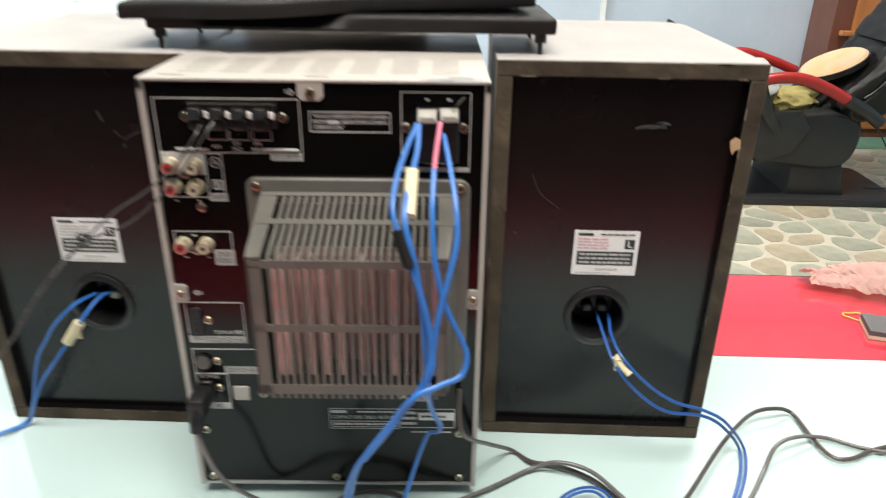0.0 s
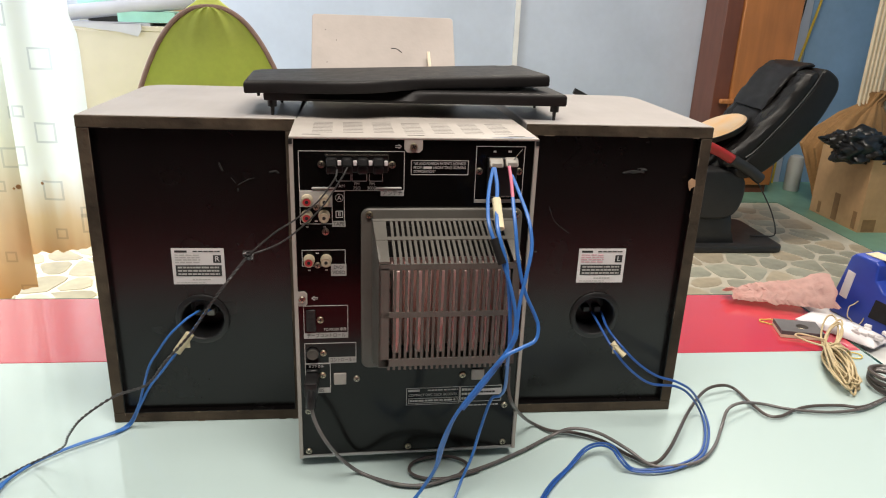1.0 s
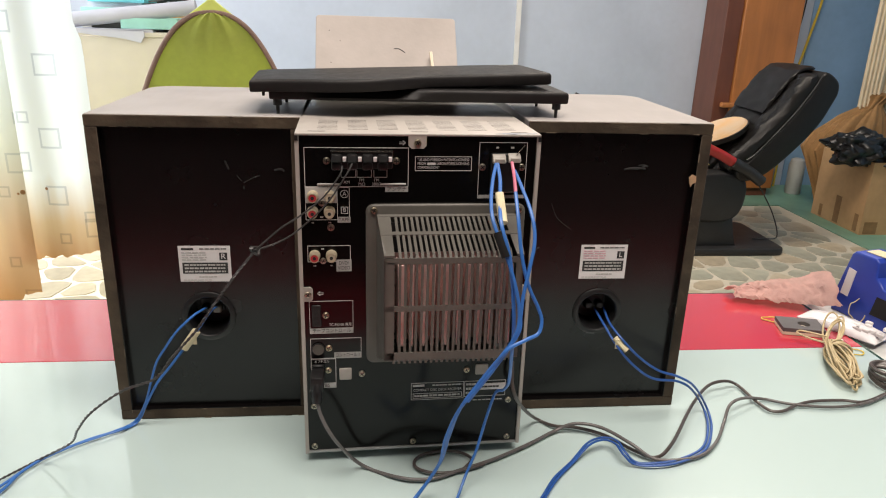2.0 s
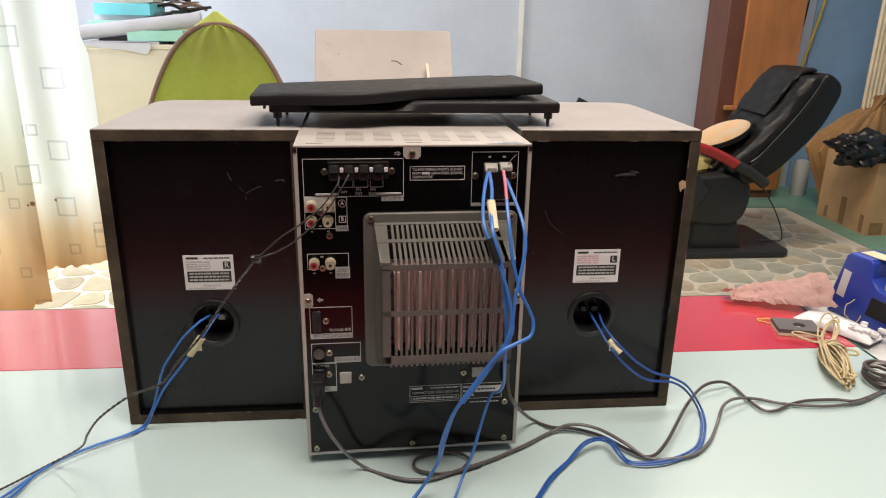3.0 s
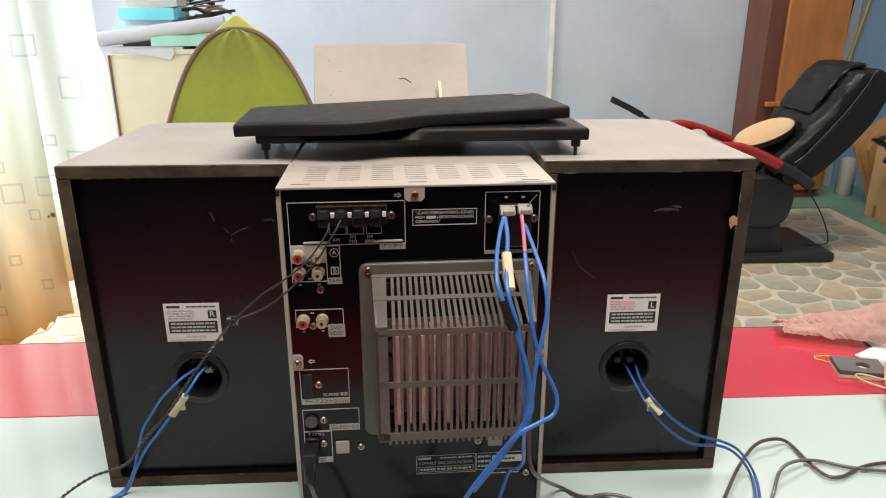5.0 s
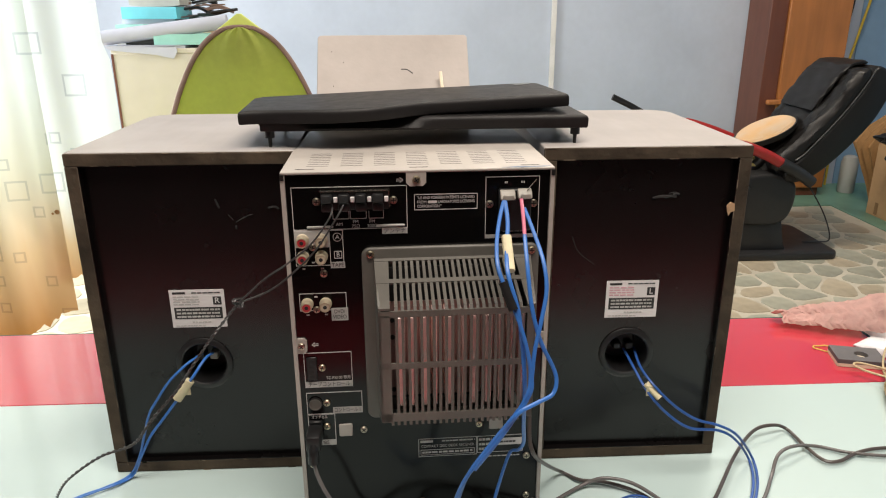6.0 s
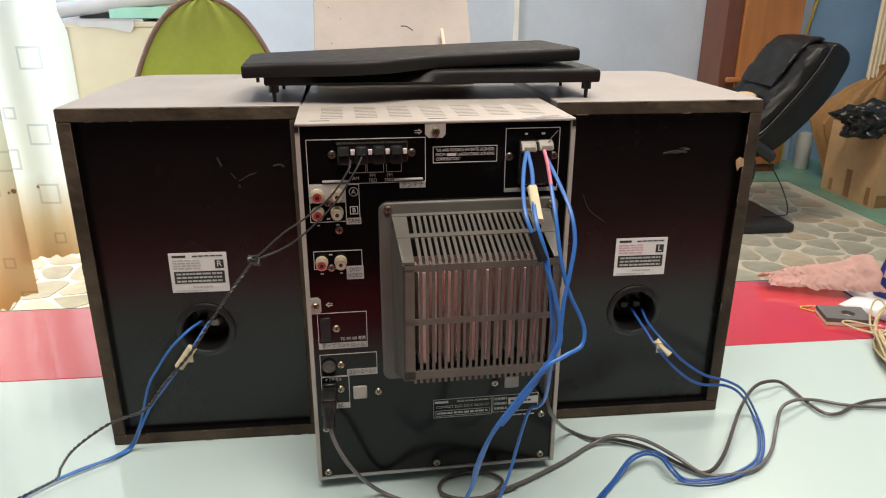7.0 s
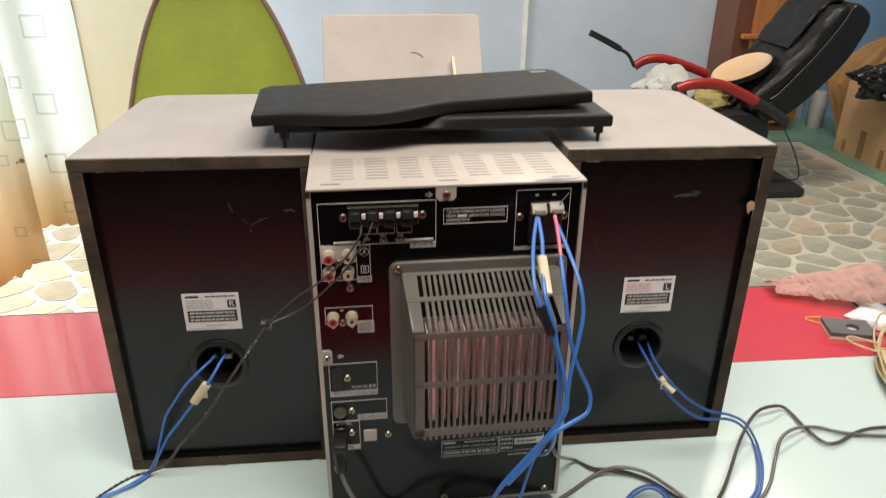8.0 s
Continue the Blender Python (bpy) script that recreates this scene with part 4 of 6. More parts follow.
scuff(left_sp, [(-0.176, 0.270), (-0.173, 0.262)], 0.0009)
scuff(left_sp, [(-0.131, 0.2615), (-0.125, 0.2625), (-0.122, 0.2605)], 0.0010)
scuff(left_sp, [(-0.160, 0.249), (-0.152, 0.2535), (-0.145, 0.256)], 0.0005)
scuff(left_sp, [(-0.160, 0.243), (-0.160, 0.246)], 0.0008)
scuff(left_sp, [(-0.166, 0.256), (-0.162, 0.251)], 0.0004)
scuff(right_sp, [(0.138, 0.230), (0.145, 0.215), (0.160, 0.203)], 0.0004)
for x, z, w, r in ((0.2085, 0.2650, 0.013, 0.0009), (0.2120, 0.2662, 0.015, 0.0007), (0.2200, 0.2656, 0.010, 0.0012), (0.2265, 0.2678, 0.006, 0.0010), (0.2230, 0.2690, 0.008, 0.0005)):
    scuff(right_sp, [(x, z), (x + w * 0.5, z + 0.0009), (x + w, z + 0.0004)], r)
scuff(right_sp, [(0.239, 0.178), (0.2395, 0.1783)], 0.0008)
scuff(right_sp, [(0.127, 0.183), (0.129, 0.1832)], 0.0008)
part("chipped_corner", prism(B(), [(0.2735, 0.259), (0.2768, 0.262), (0.2805, 0.2605), (0.2812, 0.254), (0.2775, 0.2525), (0.2762, 0.2495), (0.2745, 0.2535)], SPK_BACK - 0.0004, SPK_BACK + 0.0005, "y"), M["chip"], right_sp, "bare chipboard patch")

# ---- speaker grilles stacked on top ----
def grille(m, label, w=0.283, d=0.105, t=0.0115, bulge=0.0, cut=0.0):
    """Moulded grille frame lying flat: its near edge swells or is cut back along an S line."""
    g = thing("speaker_grille", label, "speaker grille", m, "two stacked grilles")
    front = []
    for k in range(41):
        u = k / 40
        up, down = min(1, max(0, (u - 0.03) / 0.29)), min(1, max(0, (0.60 - u) / 0.24))
        s = up * up * (3 - 2 * up) * down * down * (3 - 2 * down)
        front.append((w * (u - 0.5), -bulge * s + cut * (1 / (1 + math.exp(-(u - 0.14) * 70)) - 1 / (1 + math.exp(-(u - 0.48) * 60)))))
    pts = front + [(w * 0.5 - 0.002, d * 0.9), (w * 0.5 - 0.010, d), (-w * 0.5 + 0.010, d), (-w * 0.5 + 0.002, d * 0.9)]
    bm = prism(B(), pts, 0, t)
    for v in bm.verts:
        if v.co.z < t * 0.5 and 0 < v.co.y < 0.05:
            v.co.y = 0.0008
    caps = [f for f in bm.faces if abs(f.normal.z) > 0.9 and f.calc_center_median().z > t * 0.5]
    under = [f for f in bm.faces if f.normal.z < -0.9]
    bmesh.ops.bevel(bm, geom=list({e for f in under for e in f.edges}), offset=0.0022, segments=2, affect="EDGES", profile=0.6)
    caps = [f for f in bm.faces if f.normal.z > 0.9 and f.calc_center_median().z > t * 0.5]
    bmesh.ops.bevel(bm, geom=list({e for f in caps for e in f.edges}), offset=0.0042, segments=4, affect="EDGES", profile=0.6)
    part("grille_frame", bm, M["grille_plastic"], g, "grained black moulded frame")
    for px in (-w * 0.5 + 0.007, w * 0.5 - 0.010):
        for py in (d - 0.018,) if bulge else (0.006, d - 0.018):
            peg = part("peg", cyl(B(), (px, py, -0.0055), (px, py, 0.0005), 0.0042, seg=16), M["black_plastic"], g)
            part("peg_tip", cyl(B(), (px, py, -0.0135), (px, py, -0.0052), 0.0015, 0.0019, seg=12), M["black_plastic"], peg)
    part("badge", prism(B(), rounded(w * 0.5 - 0.030, w * 0.5 - 0.014, d - 0.022, d - 0.012, 0.003), t - 0.0002, t + 0.0007), M["jack_metal"], g, "small silver oval badge")
    return g


GZ = TABLE + SPK_TOP
grille(pose(0.0075, 0.0985, GZ + 0.0136, 0, 0, 0.5), "black plastic speaker grille lying flat on its pegs", cut=0.013)
grille(pose(-0.0075, 0.106, GZ + 0.0136 + 0.0115 + 0.0000, 0, -2.0, 5.0), "black plastic speaker grille stacked askew on another", w=0.287, bulge=0.022)

# ---- cardboard stand behind the grilles ----
card = thing("cardboard_stand", "folded pinkish grey cardboard standing on the receiver", "cardboard", pose(-0.0215, 0.205, GZ, 0, 0, 1.0))
lean = math.atan2(0.066, 0.0865)
bm = prism(B(), rounded(-0.0785, 0.0785, 0.001, 0.109, 0.004), 0, 0.0026, "y", 0.0007, 1)
bm.transform(Matrix.Rotation(-lean, 4, "X"))
part("front_flap", bm, M["card"], card)
bm = prism(B(), rounded(-0.075, 0.075, 0.001, 0.088, 0.004), 0, 0.0026, "y")
bm.transform(Matrix.Translation((0, 0.092, 0)) @ Matrix.Rotation(radians(14), 4, "X"))
part("rear_flap", bm, M["carton"], card)
for mx, mz in ((-0.062, 0.047), (-0.064, 0.088), (-0.052, 0.075)):
    bm = box(B(), mx, mx + 0.0007, -0.0004, 0.0, mz, mz + 0.0009)
    bm.transform(Matrix.Rotation(-lean, 4, "X"))
    part("speck", bm, M["print_black"], card)
bm = tube(B(), spline([(0.008, -0.0001, 0.067), (0.014, -0.0001, 0.0665), (0.020, -0.0001, 0.062)], 5), 0.0005, 6)
bm.transform(Matrix.Rotation(-lean, 4, "X"))
part("pen_mark", bm, M["print_black"], card)
stick = thing("wooden_stick", "small pale wooden stick leaning on the cardboard", "stick", pose(0.030, 0.205, GZ + 0.004))
bm = box(B(), -0.0016, 0.0016, -0.006, -0.0025, -0.003, 0.056, 0.0005)
bm.transform(Matrix.Rotation(-lean, 4, "X") @ Matrix.Rotation(radians(-4), 4, "Y"))
part("shaft", bm, M["stick"], stick)

# ---- window side: curtain, cabinet, tent ----
def hem(x):
    """Height of the curtain's torn lower edge."""
    if x > -1.118:
        base = 0.345 + 0.14 * (x + 1.118)
    else:
        base = max(0.02, 0.245 + 0.58 * (x + 1.118))
    return base + 0.014 * noise.noise(Vector((x * 42, 0, 3))) + 0.009 * noise.noise(Vector((x * 130, 4, 0)))


def fold(x, z):
    k = 0.35 + 0.65 * min(1.0, z / 1.2)
    return 0.010 * math.sin(x * 21 + 0.6 * math.sin(z * 1.7)) * k + 0.004 * math.sin(x * 47 + 1.3 + z * 0.8) * k


curtain = thing("curtain", "sheer white curtain with grey squares and a torn brown hem", "curtain", pose(0, 1.70, 0))


def sheet_of_cloth(xa, xb, dy, low_of, material, label):
    bm = B()
    nx, nz = int((xb - xa) * 130), 44
    grid = []
    for i in range(nx + 1):
        x = xa + (xb - xa) * i / nx
        low = low_of(x)
        column = []
        for j in range(nz + 1):
            z = low + (2.62 - low) * (j / nz)
            wide = 0.018 * max(0.0, min(1.0, (1.07 - z) / 0.04)) * max(0.0, min(1.0, (x + 1.0) / 0.09))
            column.append(bm.verts.new((x + wide, dy + fold(x, z), z)))
        grid.append(column)
    for i in range(nx):
        for j in range(nz):
            bm.faces.new((grid[i][j], grid[i + 1][j], grid[i + 1][j + 1], grid[i][j + 1]))
    part("cloth", bm, M[material], curtain, label)


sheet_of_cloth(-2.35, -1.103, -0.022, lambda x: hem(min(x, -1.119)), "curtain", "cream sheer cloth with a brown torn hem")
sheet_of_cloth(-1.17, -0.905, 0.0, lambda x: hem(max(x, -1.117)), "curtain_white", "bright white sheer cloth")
for sx, sz, sr in ((-1.112, 0.575, 0.008), (-1.047, 0.583, 0.005), (-1.126, 0.57, 0.004)):
    bm = B()
    pts = [(sx + sr * (1 + 0.4 * noise.noise(Vector((k, sx, 1)))) * math.cos(0.7 * k), sz + sr * math.sin(0.7 * k)) for k in range(9)]
    vs = [bm.verts.new((u, fold(u, v) - (0.025 if u < -1.103 else 0.003), v)) for u, v in pts]
    bm.faces.new(vs)
    bmesh.ops.solidify(bm, geom=list(bm.faces), thickness=0.001)
    part("rust_spot", bm, M["stain_brown"], curtain, "small rust brown spot")
rod = thing("curtain_rod", "thin white curtain rod under the ceiling", "rod", pose(0, 1.70, 2.63))
part("pole", cyl(B(), (LEFT + 0.002, 0, 0), (-0.85, 0, 0), 0.011), M["trunking"], rod)
part("bracket", box(B(), -0.87, -0.85, -0.01, 0.01, 0, HIGH - 2.631), M["trunking"], rod)

cabinet = thing("cabinet", "cream board cabinet with papers and boxes piled on top", "cabinet", pose(-1.236, 2.6, 0))
part("body", box(B(), 0.0, 0.57, 0.0, 0.42, 0.003, 1.0, 0.003), M["cream_panel"], cabinet)
part("top", box(B(), -0.003, 0.573, -0.003, 0.42, 1.0, 1.02, 0.003), M["cream_panel"], cabinet)
part("edge_strip", box(B(), -0.003, 0.006, -0.0035, -0.0005, 0.01, 0.998), M["brown_board"], cabinet, "brown edge strip")


def roll_of_paper(a, b, r, material, label, name="paper_roll"):
    t = thing(name, label, "paper roll", pose(*a))
    d = Vector(b) - Vector(a)
    bm = B()
    line = [d * (k / 6) for k in range(7)]
    tube(bm, line, r, 20)
    part("sheet", bm, material, t)


def sheaf(x, y, z, w, d, h, turn, material, label, name, category, curl=0.0):
    t = thing(name, label, category, pose(x, y, z, 0, 0, turn))
    bm = B()
    n = 14
    top, bot = [], []
    for i in range(n + 1):
        u = -w / 2 + w * i / n
        c = curl * (abs(u) / (w / 2)) ** 3
        top.append([bm.verts.new((u, v, h + c)) for v in (-d / 2, d / 2)])
        bot.append([bm.verts.new((u, v, 0.0005 + c)) for v in (-d / 2, d / 2)])
    for i in range(n):
        bm.faces.new((top[i][0], top[i + 1][0], top[i + 1][1], top[i][1]))
        bm.faces.new((bot[i][0], bot[i][1], bot[i + 1][1], bot[i + 1][0]))
        for k in (0, 1):
            bm.faces.new((top[i][k], bot[i][k], bot[i + 1][k], top[i + 1][k]) if k == 0 else (top[i][k], top[i + 1][k], bot[i + 1][k], bot[i][k]))
    for i in (0, n):
        bm.faces.new((top[i][0], top[i][1], bot[i][1], bot[i][0]))
    bmesh.ops.recalc_face_normals(bm, faces=bm.faces)
    part("body", bm, material, t)
    return t


CT = 1.0202
sheaf(-1.09, 2.70, CT, 0.30, 0.20, 0.012, 3, M["paper"], "white paper sheets lying on a cabinet", "paper_stack", "paper", -0.002)
hang = thing("paper_sheet", "white paper sheet sagging over a cabinet edge", "paper", pose(-1.11, 2.594, CT))
bm = prism(B(), [(-0.148, 0.006), (-0.128, -0.006), (-0.06, -0.014), (0.06, -0.026), (0.128, -0.042), (0.146, -0.014), (0.142, 0.009)], -0.003, 0.0, "y")
box(bm, -0.146, 0.140, -0.003, 0.10, 0.0062, 0.0092)
part("sheet", bm, M["paper"], hang)
sheaf(-0.955, 2.72, CT + 0.0125, 0.225, 0.20, 0.043, 3, M["teal"], "flat mint green plastic box", "mint_box", "box")
roll_of_paper((-1.275, 2.625, CT + 0.040), (-0.762, 2.655, CT + 0.104), 0.030, M["paper"], "long white rolled paper on a pile")
sheaf(-1.14, 2.90, CT, 0.24, 0.14, 0.113, -6, M["paper"], "thick white bundle of papers", "paper_bundle", "paper")
sheaf(-1.12, 2.665, CT + 0.0125, 0.13, 0.06, 0.022, -6, M["bag_black"], "dark scrap bundle under rolled paper", "dark_bundle", "bundle")
sheaf(-1.12, 2.88, CT + 0.1135, 0.25, 0.16, 0.050, -8, M["cyan"], "cyan plastic folder case", "cyan_case", "case")
sheaf(-1.10, 2.88, CT + 0.164, 0.22, 0.15, 0.03, -3, M["cloth_white"], "white folded sheets on a cyan case", "paper_stack", "paper", 0.006)
sheaf(-1.20, 2.79, CT, 0.13, 0.08, 0.075, 4, M["cloth_white"], "small white carton on the cabinet", "small_carton", "box")
sheaf(-1.20, 2.79, CT + 0.0755, 0.12, 0.085, 0.016, -5, M["teal"], "small flat mint green tray", "mint_tray", "tray")
sheaf(-0.86, 2.90, CT, 0.26, 0.16, 0.10, 5, M["carton"], "worn brown box behind rolled paper", "brown_box", "box")
junk = thing("scrap_pile", "dark scraps and cords heaped on a box", "scraps", pose(-0.87, 2.88, CT + 0.105))


def scraps(parent):
    """Bent dark strips lying over one another."""
    rr = random.Random(8)
    for k in range(16):
        x, y, z = rr.uniform(-0.11, 0.11), rr.uniform(-0.06, 0.06), 0.004 + 0.0055 * k
        a, long = rr.uniform(-0.6, 0.6), rr.uniform(0.05, 0.11)
        pts = [(x - long * math.cos(a), y, z), (x, y + rr.uniform(-0.02, 0.02), z + rr.uniform(0.0, 0.02)), (x + long * math.cos(a), y, z + long * math.sin(a) * 0.5)]
        pts = [(u, v, max(0.006, w)) for u, v, w in pts]
        part("scrap", tube(B(), spline(pts, 5), rr.uniform(0.004, 0.009), 8, 0.4), M[rr.choice(("bag_black", "grey_felt", "grey_felt", "bag_black", "green_trim"))], parent)


scraps(junk)

tent = thing("pop_up_tent", "lime green nylon pop-up tent with brown piping", "tent", pose(-0.565, 2.0, 0))

TENT = 1.117


def arch(z):
    return 0.425 * max(0.0, TENT - z) ** 0.42


heights = [TENT * (1 - (k / 26) ** 2.6) for k in range(27)]
edge = [Vector((0.96 * arch(z), 0, max(0.004, z))) for z in heights]
edge_l = [Vector((-1.01 * arch(z), 0, max(0.004, z))) for z in heights]
bm = B()
rows = []
for a, b in zip(edge_l, edge):
    row = []
    for i in range(25):
        u = i / 24
        x = a.x + (b.x - a.x) * u
        w = 0.0045 * math.sin(u * 34) * max(0.0, (a.z - 0.92) / 0.22) ** 1.5
        row.append(bm.verts.new((x, -0.02 * math.sin(math.pi * u) + w, a.z)))
    rows.append(row)
for r0, r1 in zip(rows[1:], rows[2:]):
    for i in range(24):
        bm.faces.new((r0[i], r1[i], r1[i + 1], r0[i + 1]))
back = [[bm.verts.new((p.x * 0.80, 0.03 + 0.5 * (1 - (p.z / TENT) ** 3), p.z * 0.97)) for p in ln] for ln in (edge_l, edge)]
for k, ln in ((0, back[0]), (1, back[1])):
    side = [r[0] if k == 0 else r[-1] for r in rows]
    for i in range(1, 26):
        bm.faces.new((side[i], side[i + 1], ln[i + 1], ln[i]) if k == 0 else (side[i], ln[i], ln[i + 1], side[i + 1]))
bmesh.ops.solidify(bm, geom=list(bm.faces), thickness=0.002)
part("panel", bm, M["green_fabric"], tent)
part("piping", tube(B(), [Vector((p.x, -0.004, p.z)) for p in edge_l[::-1] + edge[1:]], 0.0085, 8), M["green_trim"], tent, "brown fabric piping")
bm = prism(B(), [(-0.19, 0.98), (-0.101, 1.098), (-0.016, 1.160), (-0.002, 1.160), (0.075, 1.10), (0.13, 1.0)], 0.03, 0.045, "y", 0.005, 2)
part("rear_panel", bm, M["green_fabric"], tent)

# ---- far wall ----
trunk = thing("cable_trunking", "white plastic cable trunking fixed to the wall", "trunking", pose(0.925, FAR - 0.0245, 0.36))
part("channel", box(B(), -0.016, 0.016, 0.001, 0.024, 0.0, HIGH - 0.361, 0.002), M["trunking"], trunk)
wardrobe = thing("wardrobe", "tall wooden wardrobe, brown side and orange brown door", "wardrobe", pose(2.05, 3.88, 0))
part("side_panel", box(B(), 0.13, 0.235, 0.0, 0.30, 0.003, 2.0, 0.003), M["brown_board"], wardrobe, "red brown veneered panel")
door = part("door", box(B(), 0.238, 0.62, -0.02, 0.30, 0.06, 2.0, 0.004), M["orange_wood"], wardrobe, "orange brown wooden door")
part("plinth", box(B(), 0.238, 0.60, 0.0, 0.30, 0.003, 0.057), M["brown_board"], wardrobe)
part("block", box(B(), 0.16, 0.30, -0.06, -0.022, 0.60, 0.63, 0.006), M["orange_wood"], wardrobe, "small wooden ledge")
structure("wall_panel", box(B(), 2.94, RIGHT, FAR - 0.012, FAR - 0.001, 0.0, HIGH), M["wall_deep"], "deeper blue painted stretch of wall", "wall")

for name, pts, r, material, label in (
        ("yellow_cord", [(2.99, 4.12, 2.2), (2.985, 4.13, 1.6), (2.95, 4.13, 1.27), (2.90, 4.13, 1.0), (2.86, 4.14, 0.7), (2.86, 4.15, 0.003)], 0.008, "yellow_wire", "yellow cord hanging down the wall"),
        ("wall_cable", [(2.86, 4.17, 2.2), (2.87, 4.17, 1.5), (2.86, 4.175, 1.15), (2.81, 4.175, 0.98), (2.74, 4.175, 0.8)], 0.005, "black_wire", "thin dark cable hanging on the wall")):
    t = thing(name, label, "cable")
    part("strand", tube(B(), spline(pts, 8), r, 8), M[material], t)

for i in range(2):
    fp = thing("fluted_panel", "cream fluted plastic panel leaning upright", "panel", pose(3.0 + i * 0.13, 3.62 + i * 0.05, 0.004, 0, 0, -6), "upright fluted panels")
    part("backing", box(B(), 0, 0.125, 0.008, 0.014, 0, 2.1), M["fluted"], fp)
    for k in range(5):
        part("flute", cyl(B(), (0.012 + k * 0.025, 0.008, 0), (0.012 + k * 0.025, 0.008, 2.1), 0.010, seg=10), M["fluted"], fp)

carton = thing("cardboard_carton", "open brown cardboard carton stuffed with black bags", "box", pose(2.72, 3.0, 0.006))
bm = B()
cw, cd, ch = 0.46, 0.46, 0.415
for a in ((0, 0.006, 0, cd), (cw - 0.006, cw, 0, cd), (0.006, cw - 0.006, 0, 0.006), (0.006, cw - 0.006, cd - 0.006, cd)):
    box(bm, *a, 0, ch)
box(bm, 0.006, cw - 0.006, 0.006, cd - 0.006, 0, 0.006)
part("body", bm, M["carton"], carton)
for sx, sw, sh in ((0.03, 0.035, 0.10), (0.20, 0.05, 0.16), (0.36, 0.03, 0.07)):
    part("tape_mark", box(B(), -0.0012, -0.0002, sx, sx + sw, 0.01, 0.01 + sh), M["tape_mark"], carton, "brown glue stain")
for a, b in ((0.02, 0.05), (0.33, 0.36)):
    part("tape_mark", box(B(), a, b + 0.05, -0.0012, -0.0002, 0.005, 0.075), M["tape_mark"], carton)
part("flap", prism(B(), [(cw, ch), (cw + 0.11, ch - 0.06), (cw + 0.108, ch - 0.064), (cw - 0.004, ch - 0.004)], 0.02, cd - 0.02, "y"), M["carton"], carton)


def crumple(bm, c, size, seed, rough=0.35, sub=4, freq=5.0):
    bmesh.ops.create_icosphere(bm, subdivisions=sub, radius=1.0)
    o = Vector((seed * 3.7, seed * 1.9, seed * 5.1))
    for v in bm.verts:
        d = v.co.normalized()
        k = 1 + rough * noise.noise(d * freq * 0.5 + o) + rough * 0.6 * abs(noise.noise(d * freq + o))
        v.co = Vector((c[0] + d.x * size[0] * k, c[1] + d.y * size[1] * k, c[2] + d.z * size[2] * k))
    return bm


bag = thing("plastic_bag", "crumpled black plastic bag on top of the carton", "bag", pose(2.62, 3.02, 0.45))
part("bag_body", crumple(B(), (0.06, 0.08, 0.035), (0.155, 0.11, 0.085), 2, 0.55, 5, 3.4), M["bag_black"], bag)
part("bag_fold", crumple(B(), (0.26, 0.03, 0.005), (0.15, 0.10, 0.075), 5, 0.55, 5, 3.4), M["bag_black"], bag)
sack = thing("sack", "tan woven sack slumped beside the carton", "sack", pose(2.95, 3.62, 0.003))


def pleated(bm, rings, squash, pleats, deep):
    """A gathered bag: (height, radius, lean) rings with folds running up it."""
    seg, loops = 84, []
    for z, r, lean in rings:
        loop = []
        for k in range(seg):
            a = 2 * math.pi * k / seg
            w = r * (1 + deep * math.sin(pleats * a + 2.2 * noise.noise(Vector((a, z * 2, 1)))) + 0.10 * noise.noise(Vector((2 * math.cos(a), 2 * math.sin(a), z * 4))))
            loop.append(bm.verts.new((lean + w * math.cos(a), squash * w * math.sin(a), z + 0.02 * noise.noise(Vector((3 * math.cos(a), 3 * math.sin(a), z))))))
        loops.append(loop)
    for a, b in zip(loops, loops[1:]):
        for k in range(seg):
            bm.faces.new((a[k], a[(k + 1) % seg], b[(k + 1) % seg], b[k]))
    bm.faces.new(loops[0][::-1])
    bm.faces.new(loops[-1])
    return bm


part("sack_body", pleated(B(), [(0.025, 0.16, 0.06), (0.12, 0.19, 0.06), (0.26, 0.235, 0.04), (0.38, 0.27, 0.02), (0.48, 0.24, 0.05), (0.58, 0.15, 0.10), (0.635, 0.075, 0.14)], 0.42, 17, 0.055), M["sack"], sack)
part("sack_neck", pleated(B(), [(0.625, 0.07, 0.14), (0.66, 0.05, 0.16), (0.70, 0.075, 0.19), (0.72, 0.095, 0.20)], 0.5, 11, 0.14), M["sack"], sack)
bottle = thing("white_canister", "plain white plastic canister on the floor", "canister", pose(2.885, 3.95, 0.0065))
part("body", lathe(B(), [(0.048, 0), (0.052, -0.01), (0.052, -0.20), (0.042, -0.235), (0.024, -0.245)], (0, 0), 24), M["canister"], bottle)
bottle.matrix_world = pose(2.885, 3.95, 0.0065, -90, 0, 0)

# ---- massage chair ----
chair = thing("massage_chair", "reclined black leather massage chair with red armrests", "chair", pose(0, 0, 0))
CY0, CY1 = 2.68, 3.20


